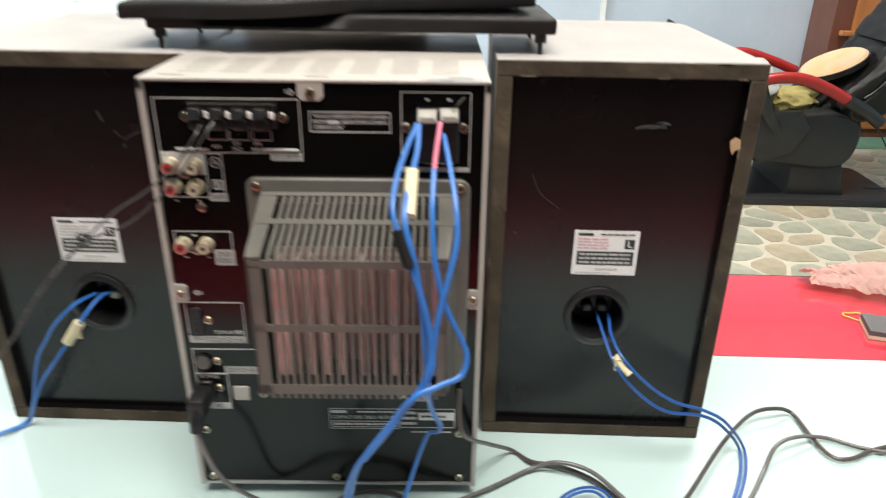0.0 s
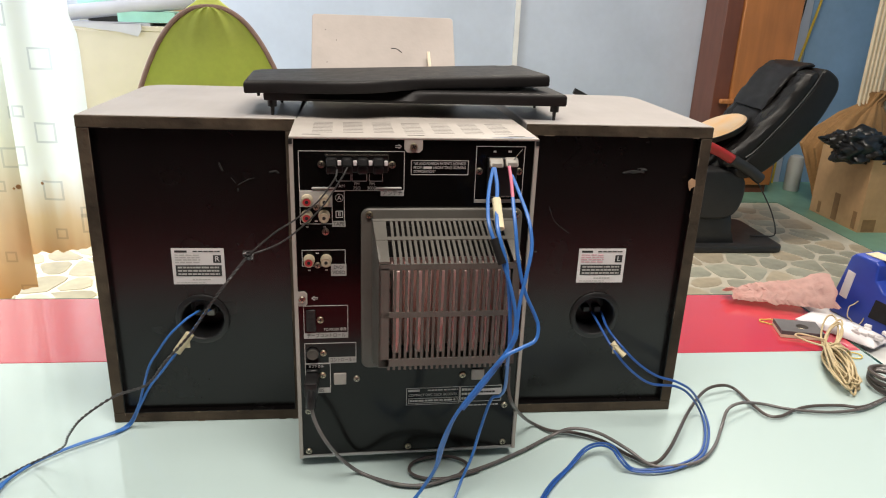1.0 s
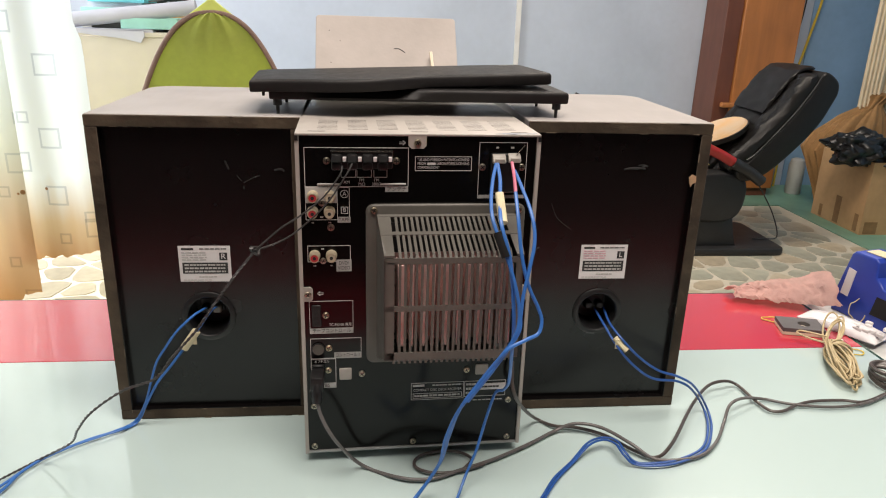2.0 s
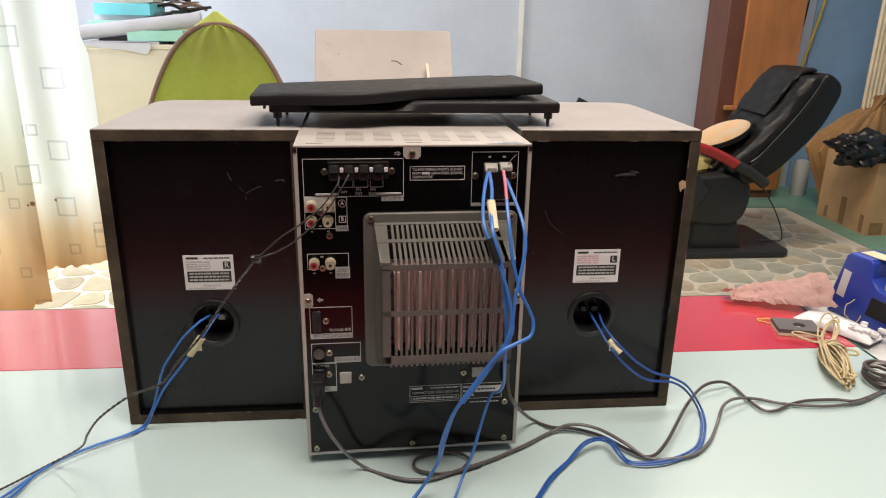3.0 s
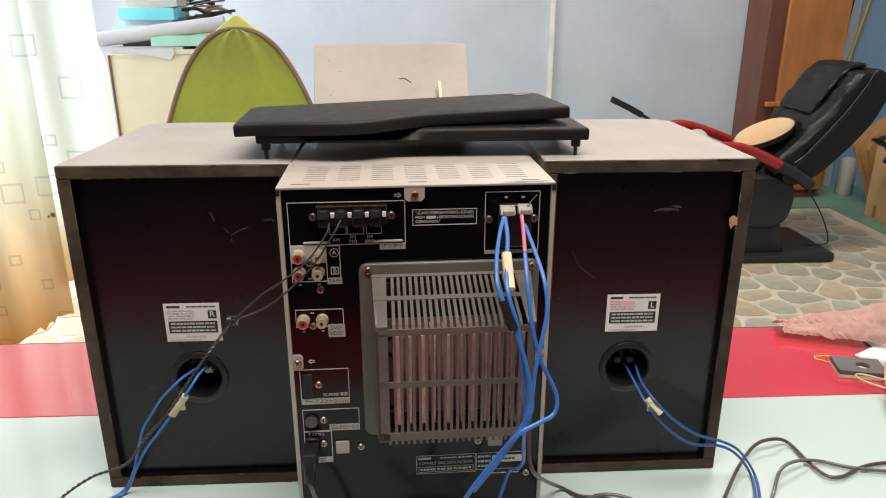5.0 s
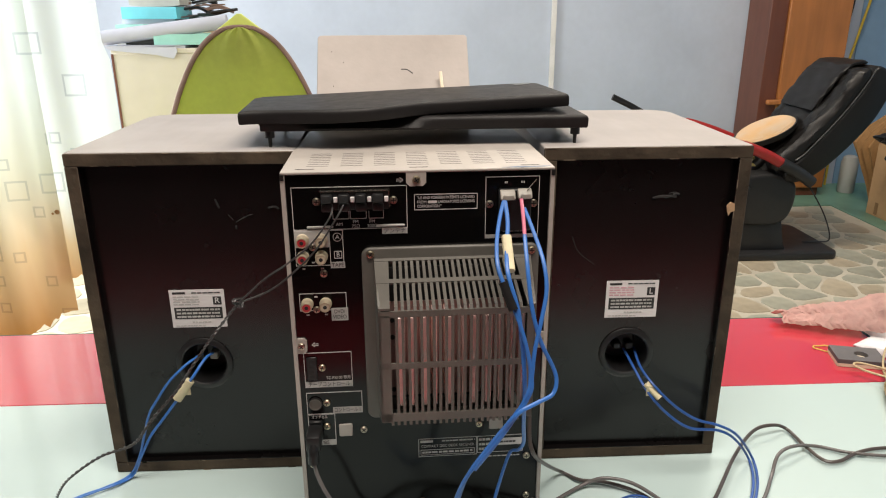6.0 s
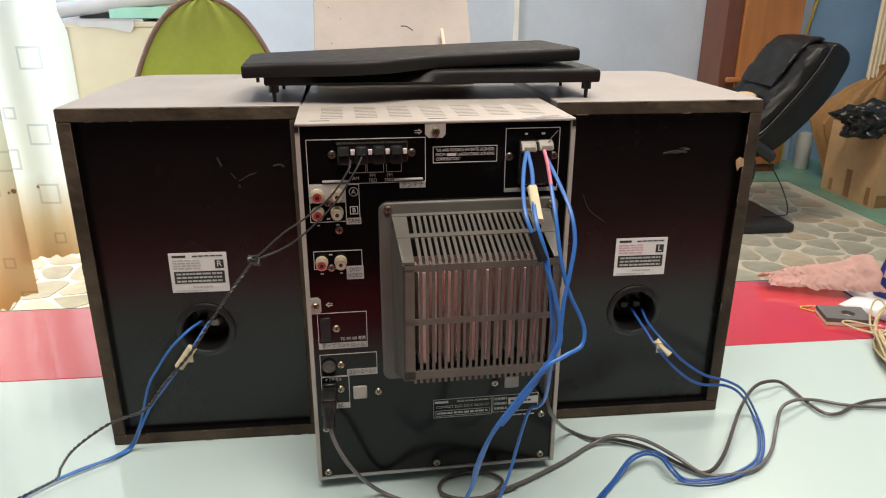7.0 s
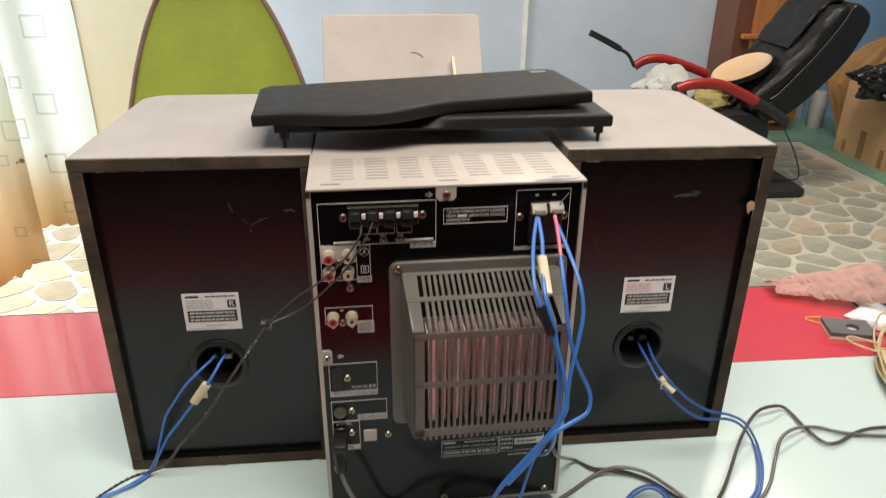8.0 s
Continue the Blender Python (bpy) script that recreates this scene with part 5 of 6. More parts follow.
def cushion(path, y0, y1, thick, square=3.2, crease=0.006, seed=1, taper=0.75):
    """A padded body along a path of (x, z): rounded in section, closed and rounded at its ends, with soft creases."""
    bm = B()
    line = spline([Vector((x, 0, z)) for x, z in path], 10)
    n, seg, rings = len(line), 36, []
    for i, p in enumerate(line):
        u = i / (n - 1)
        d = (line[min(i + 1, n - 1)] - line[max(i - 1, 0)]).normalized()
        up = Vector((-d.z, 0, d.x))
        end = min(1.0, (min(u, 1 - u) / 0.10 + 0.02)) ** 0.45
        hw, ht = (y1 - y0) / 2 * (taper + (1 - taper) * end), thick * end
        ring = []
        for k in range(seg):
            a = 2 * math.pi * k / seg
            c, s = math.cos(a), math.sin(a)
            q = (abs(c) ** square + abs(s) ** square) ** (-1 / square)
            w = crease * (noise.noise(Vector((u * 9 + seed, c * 2, s * 2))) + 0.6 * noise.noise(Vector((u * 22, c * 4 + seed, s * 4))))
            ring.append(bm.verts.new(Vector((p.x, (y0 + y1) / 2, p.z)) + Vector((0, 1, 0)) * (hw * c * q) + up * ((ht * s * q) + w)))
        rings.append(ring)
    for a, b in zip(rings, rings[1:]):
        for k in range(seg):
            bm.faces.new((a[k], a[(k + 1) % seg], b[(k + 1) % seg], b[k]))
    bm.faces.new(rings[0][::-1])
    bm.faces.new(rings[-1])
    bmesh.ops.recalc_face_normals(bm, faces=bm.faces)
    return bm


side = [Vector((x, 0, z)) for x, z in ((2.118, 0.918), (2.190, 0.885), (2.208, 0.83), (2.185, 0.762), (2.134, 0.661), (2.023, 0.526), (1.904, 0.418), (1.80, 0.385), (1.76, 0.43), (1.848, 0.530), (1.985, 0.695), (2.072, 0.825))]
part("back_shell", prism(B(), [(p.x, p.z) for p in spline(side, 5, True)], CY0, CY1 - 0.09, "y", 0.016, 3), M["leather"], chair, "smooth dark back shell")
part("backrest", cushion([(1.66, 0.33), (1.78, 0.45), (1.895, 0.578), (1.958, 0.658), (2.055, 0.795), (2.115, 0.86)], CY0 + 0.09, CY1 - 0.08, 0.072, 3.0, 0.008, 3), M["leather"], chair, "padded black leather backrest")
for path, ya, yb, th, sd in (([(1.715, 0.445), (1.825, 0.543), (1.965, 0.708), (2.048, 0.832), (2.088, 0.905)], CY0 + 0.004, CY0 + 0.13, 0.050, 11),
                             ([(1.76, 0.43), (1.88, 0.56), (1.95, 0.655), (2.05, 0.80), (2.10, 0.865)], CY1 - 0.19, CY1 - 0.07, 0.070, 15)):
    part("bolster", cushion(path, ya, yb, th, 2.6, 0.013, sd), M["leather"], chair, "rounded black leather side bolster")
part("seam", tube(B(), spline([(1.80, CY0 + 0.002, 0.492), (1.852, CY0 + 0.002, 0.536), (1.985, CY0 + 0.002, 0.698), (2.07, CY0 + 0.002, 0.826), (2.112, CY0 + 0.006, 0.905)], 8), 0.006, 8), M["black_plastic"], chair, "black piped seam")
part("head_flap", cushion([(1.895, 0.712), (1.945, 0.790), (2.005, 0.872), (2.062, 0.922), (2.125, 0.930)], CY0 + 0.095, CY1 - 0.12, 0.012, 5.0, 0.006, 19, 0.95), M["leather"], chair, "loose black leather head flap")
part("flap_crest", prism(B(), [(-0.006, 0.03), (0.010, 0.006), (0.022, 0.022), (0.030, 0.055), (0.018, 0.034), (0.008, 0.020)], 0.0, 0.0012, "z"), M["scuff_light"], chair, "pale worn mark").matrix_world = Matrix.Translation((1.952, CY0 + 0.24, 0.812)) @ Matrix.Rotation(radians(-54), 4, "Y")
part("lower_pad", cushion([(1.60, 0.36), (1.68, 0.45), (1.76, 0.54), (1.83, 0.62)], CY0 + 0.11, CY1 - 0.10, 0.032, 3.0, 0.008, 23), M["leather"], chair)
part("seat", box(B(), 1.02, 1.72, CY0 + 0.05, CY1 - 0.02, 0.26, 0.40, 0.05, 4), M["leather"], chair)
body = [Vector((x, 0, z)) for x, z in ((1.16, 0.34), (1.40, 0.39), (1.64, 0.425), (1.74, 0.418), (1.822, 0.385), (1.835, 0.29), (1.80, 0.200), (1.70, 0.170), (1.45, 0.195), (1.18, 0.225))]
part("pedestal", prism(B(), [(p.x, p.z) for p in spline(body, 4, True)], CY0 + 0.01, CY1 - 0.03, "y", 0.02, 3), M["chair_plastic"], chair)
part("column", prism(B(), [(1.57, 0.20), (1.80, 0.19), (1.815, 0.11), (1.84, 0.036), (1.575, 0.036)], CY0 + 0.035, CY1 - 0.05, "y", 0.015, 2), M["chair_plastic"], chair)
part("side_cover", prism(B(), [(1.30, 0.42), (1.55, 0.43), (1.60, 0.36), (1.54, 0.25), (1.40, 0.20), (1.28, 0.30)], CY0 - 0.02, CY0 + 0.04, "y", 0.015, 2), M["chair_plastic"], chair)
part("base_plate", prism(B(), rounded(1.10, 2.085, CY0 - 0.02, CY1 - 0.05, 0.05), 0.002, 0.04, "z", 0.01, 2), M["chair_plastic"], chair)
for pts, r in (([(1.315, 2.63, 0.556), (1.385, 2.63, 0.580), (1.50, 2.63, 0.578), (1.62, 2.64, 0.536), (1.72, 2.65, 0.486)], 0.025),
               ([(1.30, 3.16, 0.566), (1.36, 3.16, 0.598), (1.45, 3.16, 0.602), (1.58, 3.16, 0.565), (1.70, 3.16, 0.52)], 0.024)):
    part("armrest", tube(B(), spline(pts, 6), r, 14, flat=0.25), M["arm_red"], chair, "glossy red armrest")
part("arm_hinge", tube(B(), spline([(1.71, 2.65, 0.490), (1.80, 2.655, 0.445), (1.88, 2.66, 0.392)], 6), 0.028, 12), M["chair_plastic"], chair)
part("arm_post", tube(B(), spline([(1.32, 2.64, 0.575), (1.38, 2.66, 0.45), (1.45, 2.68, 0.35)], 6), 0.03, 12), M["chair_plastic"], chair)
lev = part("control_stalk", tube(B(), spline([(1.285, 3.12, 0.57), (1.245, 3.12, 0.632), (1.195, 3.12, 0.662)], 6), 0.009, 10), M["chair_plastic"], chair, "black control stalk")
part("control_grip", tube(B(), spline([(1.200, 3.12, 0.660), (1.12, 3.12, 0.702), (1.035, 3.12, 0.742)], 6), 0.016, 12, flat=0.35), M["black_plastic"], lev)
part("floor_cable", tube(B(), spline([(1.98, 2.86, 0.34), (2.08, 2.84, 0.18), (2.13, 2.84, 0.05), (2.05, 2.82, 0.044), (1.98, 2.82, 0.044)], 8), 0.0035, 8), M["black_wire"], chair)

pad = thing("round_cushion", "golden patterned round cushion with dark rim in the chair", "cushion", pose(1.725, 2.86, 0.600, 0, -26, 0))
bm = cyl(B(), (0, 0, -0.014), (0, 0, 0.012), 0.142, 0.150, 40)
part("rim", bm, M["leather"], pad)
part("face", cyl(B(), (0, 0, 0.012), (0, 0, 0.022), 0.141, 0.130, 40), M["cream_pad"], pad)
pile = thing("folded_clothes", "white and yellow clothes heaped on the chair seat", "clothes", pose(1.42, 2.92, 0.40))
part("white_cloth", crumple(B(), (-0.03, 0.0, 0.085), (0.145, 0.14, 0.105), 21, 0.3, 4, 5), M["cloth_white"], pile, "crumpled white cloth")
part("yellow_cloth", crumple(B(), (0.15, -0.06, 0.045), (0.12, 0.09, 0.055), 25, 0.3, 4, 5), M["cloth_yellow"], pile, "yellowish folded cloth")

# ---- things on the table's corner ----
dispenser = thing("tape_dispenser", "royal blue desk tape dispenser with a masking tape roll", "tape dispenser", pose(0.683, 0.360, TABLE - 0.006, 0, 0, -76) @ Matrix.Diagonal((0.9, 0.62, 0.90, 1)))
part("body", prism(B(), [(0.0, 0.0), (0.0, 0.03), (0.018, 0.104), (0.024, 0.110), (0.062, 0.110), (0.068, 0.104), (0.070, 0.080), (0.085, 0.066), (0.13, 0.060), (0.19, 0.062), (0.205, 0.050), (0.21, 0.0)], -0.042, 0.042, "y", 0.004, 3), M["blue_plastic"], dispenser)
part("side_panel", prism(B(), [(0.072, 0.02), (0.078, 0.052), (0.19, 0.05), (0.195, 0.02)], -0.0435, -0.0415, "y"), M["grille_plastic"], dispenser, "dark worn side label")
bm = B()
box(bm, 0.008, 0.0225, -0.0434, -0.042, 0.036, 0.083)
bm.transform(Matrix.Rotation(radians(8), 4, "Y"))
part("white_label", bm, M["sticker"], dispenser)
roll = part("tape_roll", lathe(B(), [(0.020, -0.022), (0.043, -0.022), (0.043, 0.022), (0.020, 0.022)], (0.128, 0.072), 36), M["tape"], dispenser, "cream masking tape roll")
part("roll_core", lathe(B(), [(0.0195, -0.023), (0.0195, 0.023), (0.010, 0.023)], (0.128, 0.072), 24), M["card"], roll)
part("tape_strip", prism(B(), [(0.030, 0.1105), (0.058, 0.1105), (0.130, 0.1148), (0.130, 0.1158), (0.057, 0.1115), (0.030, 0.1115)], -0.02, 0.02, "y"), M["tape"], dispenser)

cloth = thing("felt_cloth", "crumpled dusty pink felt cloth with ragged edges", "cloth", pose(0.588, 0.376, TABLE, 0, 0, -4))
bm = B()
GX, GY = 60, 26
vv = []
for i in range(GX + 1):
    u = i / GX
    row = []
    for j in range(GY + 1):
        v = j / GY
        half = 0.020 + 0.032 * min(1, max(0, (u - 0.10) * 1.3)) + 0.006 * noise.noise(Vector((u * 9, j > GY / 2, 2)))
        x = -0.080 + 0.140 * u + 0.010 * noise.noise(Vector((v * 7, 9, u)))
        y = (v - 0.5) * 2 * half + 0.003 * noise.noise(Vector((u * 30, v * 3, 7))) - 0.012 * u
        z = 0.0035 + (0.022 + 0.027 * u ** 1.5) * max(0.0, math.sin(math.pi * (0.12 + 0.80 * v))) * (0.80 + 0.35 * noise.noise(Vector((u * 3.5, v * 2, 1)))) + 0.0025 * noise.noise(Vector((u * 13, v * 7, 5))) + 0.0015 * noise.noise(Vector((u * 40, v * 20, 5)))
        row.append(bm.verts.new((x, y, max(0.0032, z))))
    vv.append(row)
for i in range(GX):
    for j in range(GY):
        bm.faces.new((vv[i][j], vv[i + 1][j], vv[i + 1][j + 1], vv[i][j + 1]))
bmesh.ops.solidify(bm, geom=list(bm.faces), thickness=0.0028)
part("sheet", bm, M["pink_cloth"], cloth)

plate = thing("grey_board", "dark grey felt board with a round hole and pale edge", "board", pose(0.553, 0.272, TABLE, 0, 0, -14))
part("slab", plate_with_hole(B(), -0.030, 0.026, -0.022, 0.018, -0.0105, -0.005, (0.002, -0.003), 0.008), M["grey_felt"], plate)
part("edge_layer", box(B(), -0.030, 0.026, -0.005, -0.0006, -0.022, 0.018), M["stick"], plate, "pale wooden lower layer")
plate.matrix_world = Matrix.Translation((0.556, 0.268, TABLE)) @ Matrix.Rotation(radians(-14), 4, "Z") @ Matrix.Rotation(radians(-90), 4, "X")

packet = thing("plastic_packet", "crumpled clear plastic packet with white scraps inside", "packet", pose(0.622, 0.272, TABLE, 0, 0, -60))
bm = B()
bmesh.ops.create_grid(bm, x_segments=30, y_segments=18, size=1.0)
for v in bm.verts:
    x, y = v.co.x, v.co.y
    hump = max(0.0, (1 - x * x) * (1 - y * y)) ** 0.5
    v.co = Vector((x * 0.054, y * 0.024, 0.003 + 0.010 * hump + 0.004 * abs(noise.noise(Vector((x * 4, y * 3, 8)))) * hump))
bmesh.ops.solidify(bm, geom=list(bm.faces), thickness=0.0015)
part("film", bm, M["clear_bag"], packet)
rng = random.Random(4)
for k in range(12):
    x, y = rng.uniform(0.01, 0.058), rng.uniform(-0.02, 0.02)
    part("scrap", box(B(), x, x + 0.009, y, y + 0.006, 0.009, 0.0145, 0.001), M["sticker"], packet)


def cord_loops():
    """A hank of thin cord: long loops tied in the middle."""
    t = thing("cord_hank", "hank of straw coloured cord tied round the middle", "cord", pose(0.556, 0.204, TABLE, 0, 0, 0))
    rr = random.Random(12)
    for k in range(18):
        length, wide, ang = rr.uniform(0.085, 0.112), rr.uniform(0.004, 0.0135), radians(-107 + rr.uniform(-7, 7))
        h = rr.uniform(0.003, 0.014)
        pts = []
        for i in range(10):
            a = 2 * math.pi * i / 10
            u, v = length * 0.5 * (1 - math.cos(a)), wide * math.sin(a)
            pts.append((u * math.cos(ang) - v * math.sin(ang), u * math.sin(ang) + v * math.cos(ang), max(0.003, h + 0.005 * math.sin(a * 2 + k) + 0.006 * math.sin(math.pi * u / length))))
        part("loop", tube(B(), spline(pts, 5, True), 0.0013, 7, closed=True), M["straw_cord"], t)
    for k in range(4):
        length, wide, ang = rr.uniform(0.06, 0.09), rr.uniform(0.006, 0.014), radians(48 + rr.uniform(-8, 8))
        pts = []
        for i in range(10):
            a = 2 * math.pi * i / 10
            u, v = length * 0.5 * (1 - math.cos(a)), wide * math.sin(a)
            pts.append((u * math.cos(ang) - v * math.sin(ang), u * math.sin(ang) + v * math.cos(ang), 0.006 + 0.016 * u / length))
        part("loop", tube(B(), spline(pts, 5, True), 0.0013, 7, closed=True), M["straw_cord"], t)
    for k in range(5):
        c = Vector((0.002, -0.008 - 0.003 * k, 0.011))
        pts = [c + Vector((0.014 * math.cos(a), 0.004 * math.cos(a + k), 0.0085 * math.sin(a))) for a in [2 * math.pi * i / 10 for i in range(10)]]
        part("binding", tube(B(), spline(pts, 4, True), 0.0014, 7, closed=True), M["straw_cord"], t)
    part("tail", tube(B(), spline([(0.0, -0.005, 0.012), (-0.018, 0.012, 0.012), (-0.028, 0.028, 0.013), (-0.018, 0.034, 0.013), (0.004, 0.014, 0.014)], 6), 0.0013, 7), M["straw_cord"], t)


cord_loops()
for m, w, h in ((pose(0.532, 0.300, TABLE + 0.0016, 0, 0, -20), 0.014, 0.008), (pose(0.588, 0.196, TABLE + 0.0016, 0, 0, 10), 0.012, 0.007), (pose(0.665, 0.305, TABLE + 0.012, 65, 0, -35), 0.011, 0.016)):
    band = thing("rubber_band", "thin yellow rubber band lying on the table", "rubber band", m, "rubber bands")
    part("loop", tube(B(), spline([(w * math.cos(a), h * math.sin(a) * (1.2 if i % 3 else 0.8), 0) for i, a in enumerate([2 * math.pi * k / 9 for k in range(9)])], 5, True), 0.0008, 7, closed=True), M["yellow_wire"] if w != 0.011 else M["straw_cord"], band)


# ---- cords ----
def cord(name, label, strands, m=None):
    """strands: (points, radius, material, flat) of one cord."""
    t = thing(name, label, "cable")
    for pts, r, material, flat in strands:
        part("sheath", tube(B(), spline(pts, 7), r, 12, flat), M[material], t)
    return t


def sleeve(parent, a, b, r, material, name, flap=None):
    bm = tube(B(), spline([a, Vector(a).lerp(Vector(b), 0.5), b], 4), r, 12, 0.3)
    if flap:
        f = Vector(flap)
        q = (Vector(a) + Vector(b)) / 2
        box(bm, min(q.x, q.x + f.x), max(q.x, q.x + f.x), q.y - 0.0006, q.y + 0.0006, q.z - 0.005, q.z + 0.005)
    part(name, bm, M[material], parent)


def twist(pts, r, gap, turns, start=0.0):
    """Two strands wound round a line."""
    line = spline(pts, 14)
    out = ([], [])
    for i, p in enumerate(line):
        d = (line[min(i + 1, len(line) - 1)] - line[max(i - 1, 0)]).normalized()
        s = d.cross(Vector((0.1, 1, 0.2))).normalized()
        u = d.cross(s)
        a = 2 * math.pi * turns * i / len(line) + start
        for k in (0, 1):
            w = a + math.pi * k
            q = p + (s * math.cos(w) + u * math.sin(w)) * gap
            q.z = max(q.z, TABLE + r * 1.05)
            out[k].append(q)
    return out


out_a = [(0.061, -0.014, 1.042), (0.056, -0.030, 1.032), (0.052, -0.050, 1.020), (0.052, -0.066, 1.007), (0.061, -0.075, 0.985), (0.069, -0.080, 0.961), (0.073, -0.084, 0.937), (0.068, -0.088, 0.918), (0.048, -0.085, 0.886), (0.031, -0.080, 0.855), (0.023, -0.072, 0.822), (0.019, -0.064, 0.795), (0.009, -0.058, 0.770), (-0.005, -0.067, 0.754), (-0.022, -0.101, 0.754)]
out_b = [(0.062, -0.014, 1.042), (0.062, -0.030, 1.031), (0.059, -0.050, 1.018), (0.058, -0.068, 1.005), (0.064, -0.076, 0.983), (0.068, -0.078, 0.954), (0.070, -0.080, 0.926), (0.072, -0.070, 0.891), (0.077, -0.045, 0.858), (0.075, -0.035, 0.844), (0.069, -0.032, 0.840), (0.064, -0.034, 0.827), (0.058, -0.038, 0.807), (0.052, -0.042, 0.786), (0.043, -0.048, 0.766), (0.032, -0.069, 0.754), (0.018, -0.103, 0.754)]
pink = [(0.074, -0.014, 1.043), (0.073, -0.030, 1.036), (0.072, -0.045, 1.026)]
out_c = [(0.072, -0.045, 1.026), (0.072, -0.062, 1.008), (0.074, -0.072, 0.984), (0.080, -0.076, 0.960), (0.089, -0.078, 0.941), (0.092, -0.080, 0.931), (0.089, -0.084, 0.922), (0.077, -0.090, 0.919), (0.062, -0.094, 0.912), (0.046, -0.088, 0.884), (0.029, -0.083, 0.854), (0.020, -0.075, 0.822), (0.017, -0.067, 0.794), (0.007, -0.062, 0.770), (-0.008, -0.070, 0.754), (-0.024, -0.104, 0.754)]
out_d = [(0.076, -0.016, 1.037), (0.080, -0.035, 1.025), (0.084, -0.055, 1.010), (0.085, -0.066, 0.993), (0.081, -0.074, 0.975), (0.076, -0.080, 0.954), (0.074, -0.084, 0.937), (0.072, -0.087, 0.923), (0.054, -0.092, 0.896), (0.035, -0.088, 0.865)]
sp = cord("speaker_cable", "blue twin speaker cables hanging from the terminals", [(out_a, 0.00148, "blue_cable", 0.3), (out_b, 0.0016, "blue_cable", 0.3), (out_c, 0.00148, "blue_cable", 0.3), (out_d, 0.00148, "blue_cable", 0.3), (pink, 0.0014, "pink_cable", 0.1)])
sleeve(sp, (0.0600, -0.0405, 1.0235), (0.0598, -0.064, 1.0065), 0.0036, "tape", "masking_tape")
sleeve(sp, (0.0545, -0.070, 1.0010), (0.0610, -0.0765, 0.983), 0.0034, "black_plastic", "black_tape")
run_a = [(-0.206, 0.105, 0.866), (-0.207, 0.082, 0.872), (-0.213, 0.070, 0.871), (-0.228, 0.066, 0.857), (-0.240, 0.066, 0.840), (-0.250, 0.066, 0.824), (-0.258, 0.066, 0.800), (-0.266, 0.068, 0.777), (-0.280, 0.072, 0.754), (-0.297, 0.054, 0.754), (-0.326, 0.033, 0.754), (-0.347, 0.010, 0.754), (-0.362, -0.021, 0.754), (-0.373, -0.045, 0.754)]
run_b = [(-0.196, 0.105, 0.866), (-0.197, 0.080, 0.873), (-0.205, 0.066, 0.863), (-0.218, 0.066, 0.845), (-0.237, 0.065, 0.820), (-0.251, 0.066, 0.802), (-0.263, 0.067, 0.780), (-0.277, 0.072, 0.754), (-0.290, 0.058, 0.754), (-0.314, 0.043, 0.754), (-0.341, 0.018, 0.754), (-0.355, -0.006, 0.754), (-0.359, -0.028, 0.754), (-0.367, -0.049, 0.754)]
lc = cord("speaker_cable", "blue speaker cable from a port to the table", [(run_a, 0.0014, "blue_cable", 0.3), (run_b, 0.0014, "blue_cable", 0.3)])
sleeve(lc, (-0.2090, 0.0655, 0.8580), (-0.2225, 0.0655, 0.8390), 0.0042, "tape", "masking_tape", (0.006, 0, 0))
run_a = [(0.199, 0.105, 0.859), (0.201, 0.075, 0.853), (0.207, 0.050, 0.842), (0.225, 0.045, 0.822), (0.248, 0.045, 0.806), (0.278, 0.050, 0.799), (0.299, 0.056, 0.784), (0.321, 0.066, 0.754), (0.309, 0.031, 0.754), (0.287, -0.003, 0.754), (0.254, -0.021, 0.754), (0.227, -0.025, 0.754), (0.211, -0.022, 0.754), (0.202, -0.017, 0.762), (0.200, 0.002, 0.762), (0.188, 0.008, 0.762), (0.170, -0.000, 0.762), (0.150, -0.017, 0.754), (0.127, -0.041, 0.754), (0.108, -0.069, 0.754), (0.094, -0.088, 0.754)]
run_b = [(0.209, 0.105, 0.860), (0.206, 0.075, 0.856), (0.211, 0.050, 0.850), (0.230, 0.045, 0.831), (0.253, 0.045, 0.815), (0.279, 0.050, 0.804), (0.301, 0.056, 0.788), (0.325, 0.066, 0.754), (0.312, 0.029, 0.754), (0.288, -0.007, 0.754), (0.254, -0.025, 0.754), (0.227, -0.029, 0.754), (0.209, -0.025, 0.754), (0.199, -0.021, 0.762), (0.197, -0.003, 0.762), (0.187, 0.004, 0.762), (0.170, -0.004, 0.762), (0.151, -0.019, 0.754), (0.129, -0.043, 0.754), (0.111, -0.069, 0.754), (0.098, -0.089, 0.754)]
rc = cord("speaker_cable", "blue speaker cable looping over the table", [(run_a, 0.0013, "blue_dark", 0.3), (run_b, 0.0013, "blue_dark", 0.3)])
sleeve(rc, (0.2060, 0.0540, 0.8490), (0.2170, 0.0460, 0.8380), 0.0034, "tape", "masking_tape", (-0.006, 0, 0.002))
main = [(-0.064, -0.010, 1.038), (-0.066, -0.018, 1.032), (-0.079, -0.022, 1.015), (-0.097, -0.026, 1.001), (-0.113, -0.029, 0.991), (-0.133, -0.033, 0.974), (-0.148, -0.047, 0.957), (-0.160, -0.053, 0.941), (-0.177, -0.057, 0.917), (-0.196, -0.061, 0.896), (-0.212, -0.060, 0.876), (-0.238, -0.058, 0.865), (-0.268, -0.050, 0.841), (-0.287, -0.036, 0.816), (-0.306, -0.012, 0.787), (-0.348, 0.012, 0.754), (-0.366, -0.012, 0.754), (-0.384, -0.034, 0.754)]
second = [(-0.056, -0.010, 1.040), (-0.061, -0.018, 1.032), (-0.077, -0.022, 1.009), (-0.099, -0.026, 0.989), (-0.114, -0.029, 0.980), (-0.133, -0.033, 0.974)]
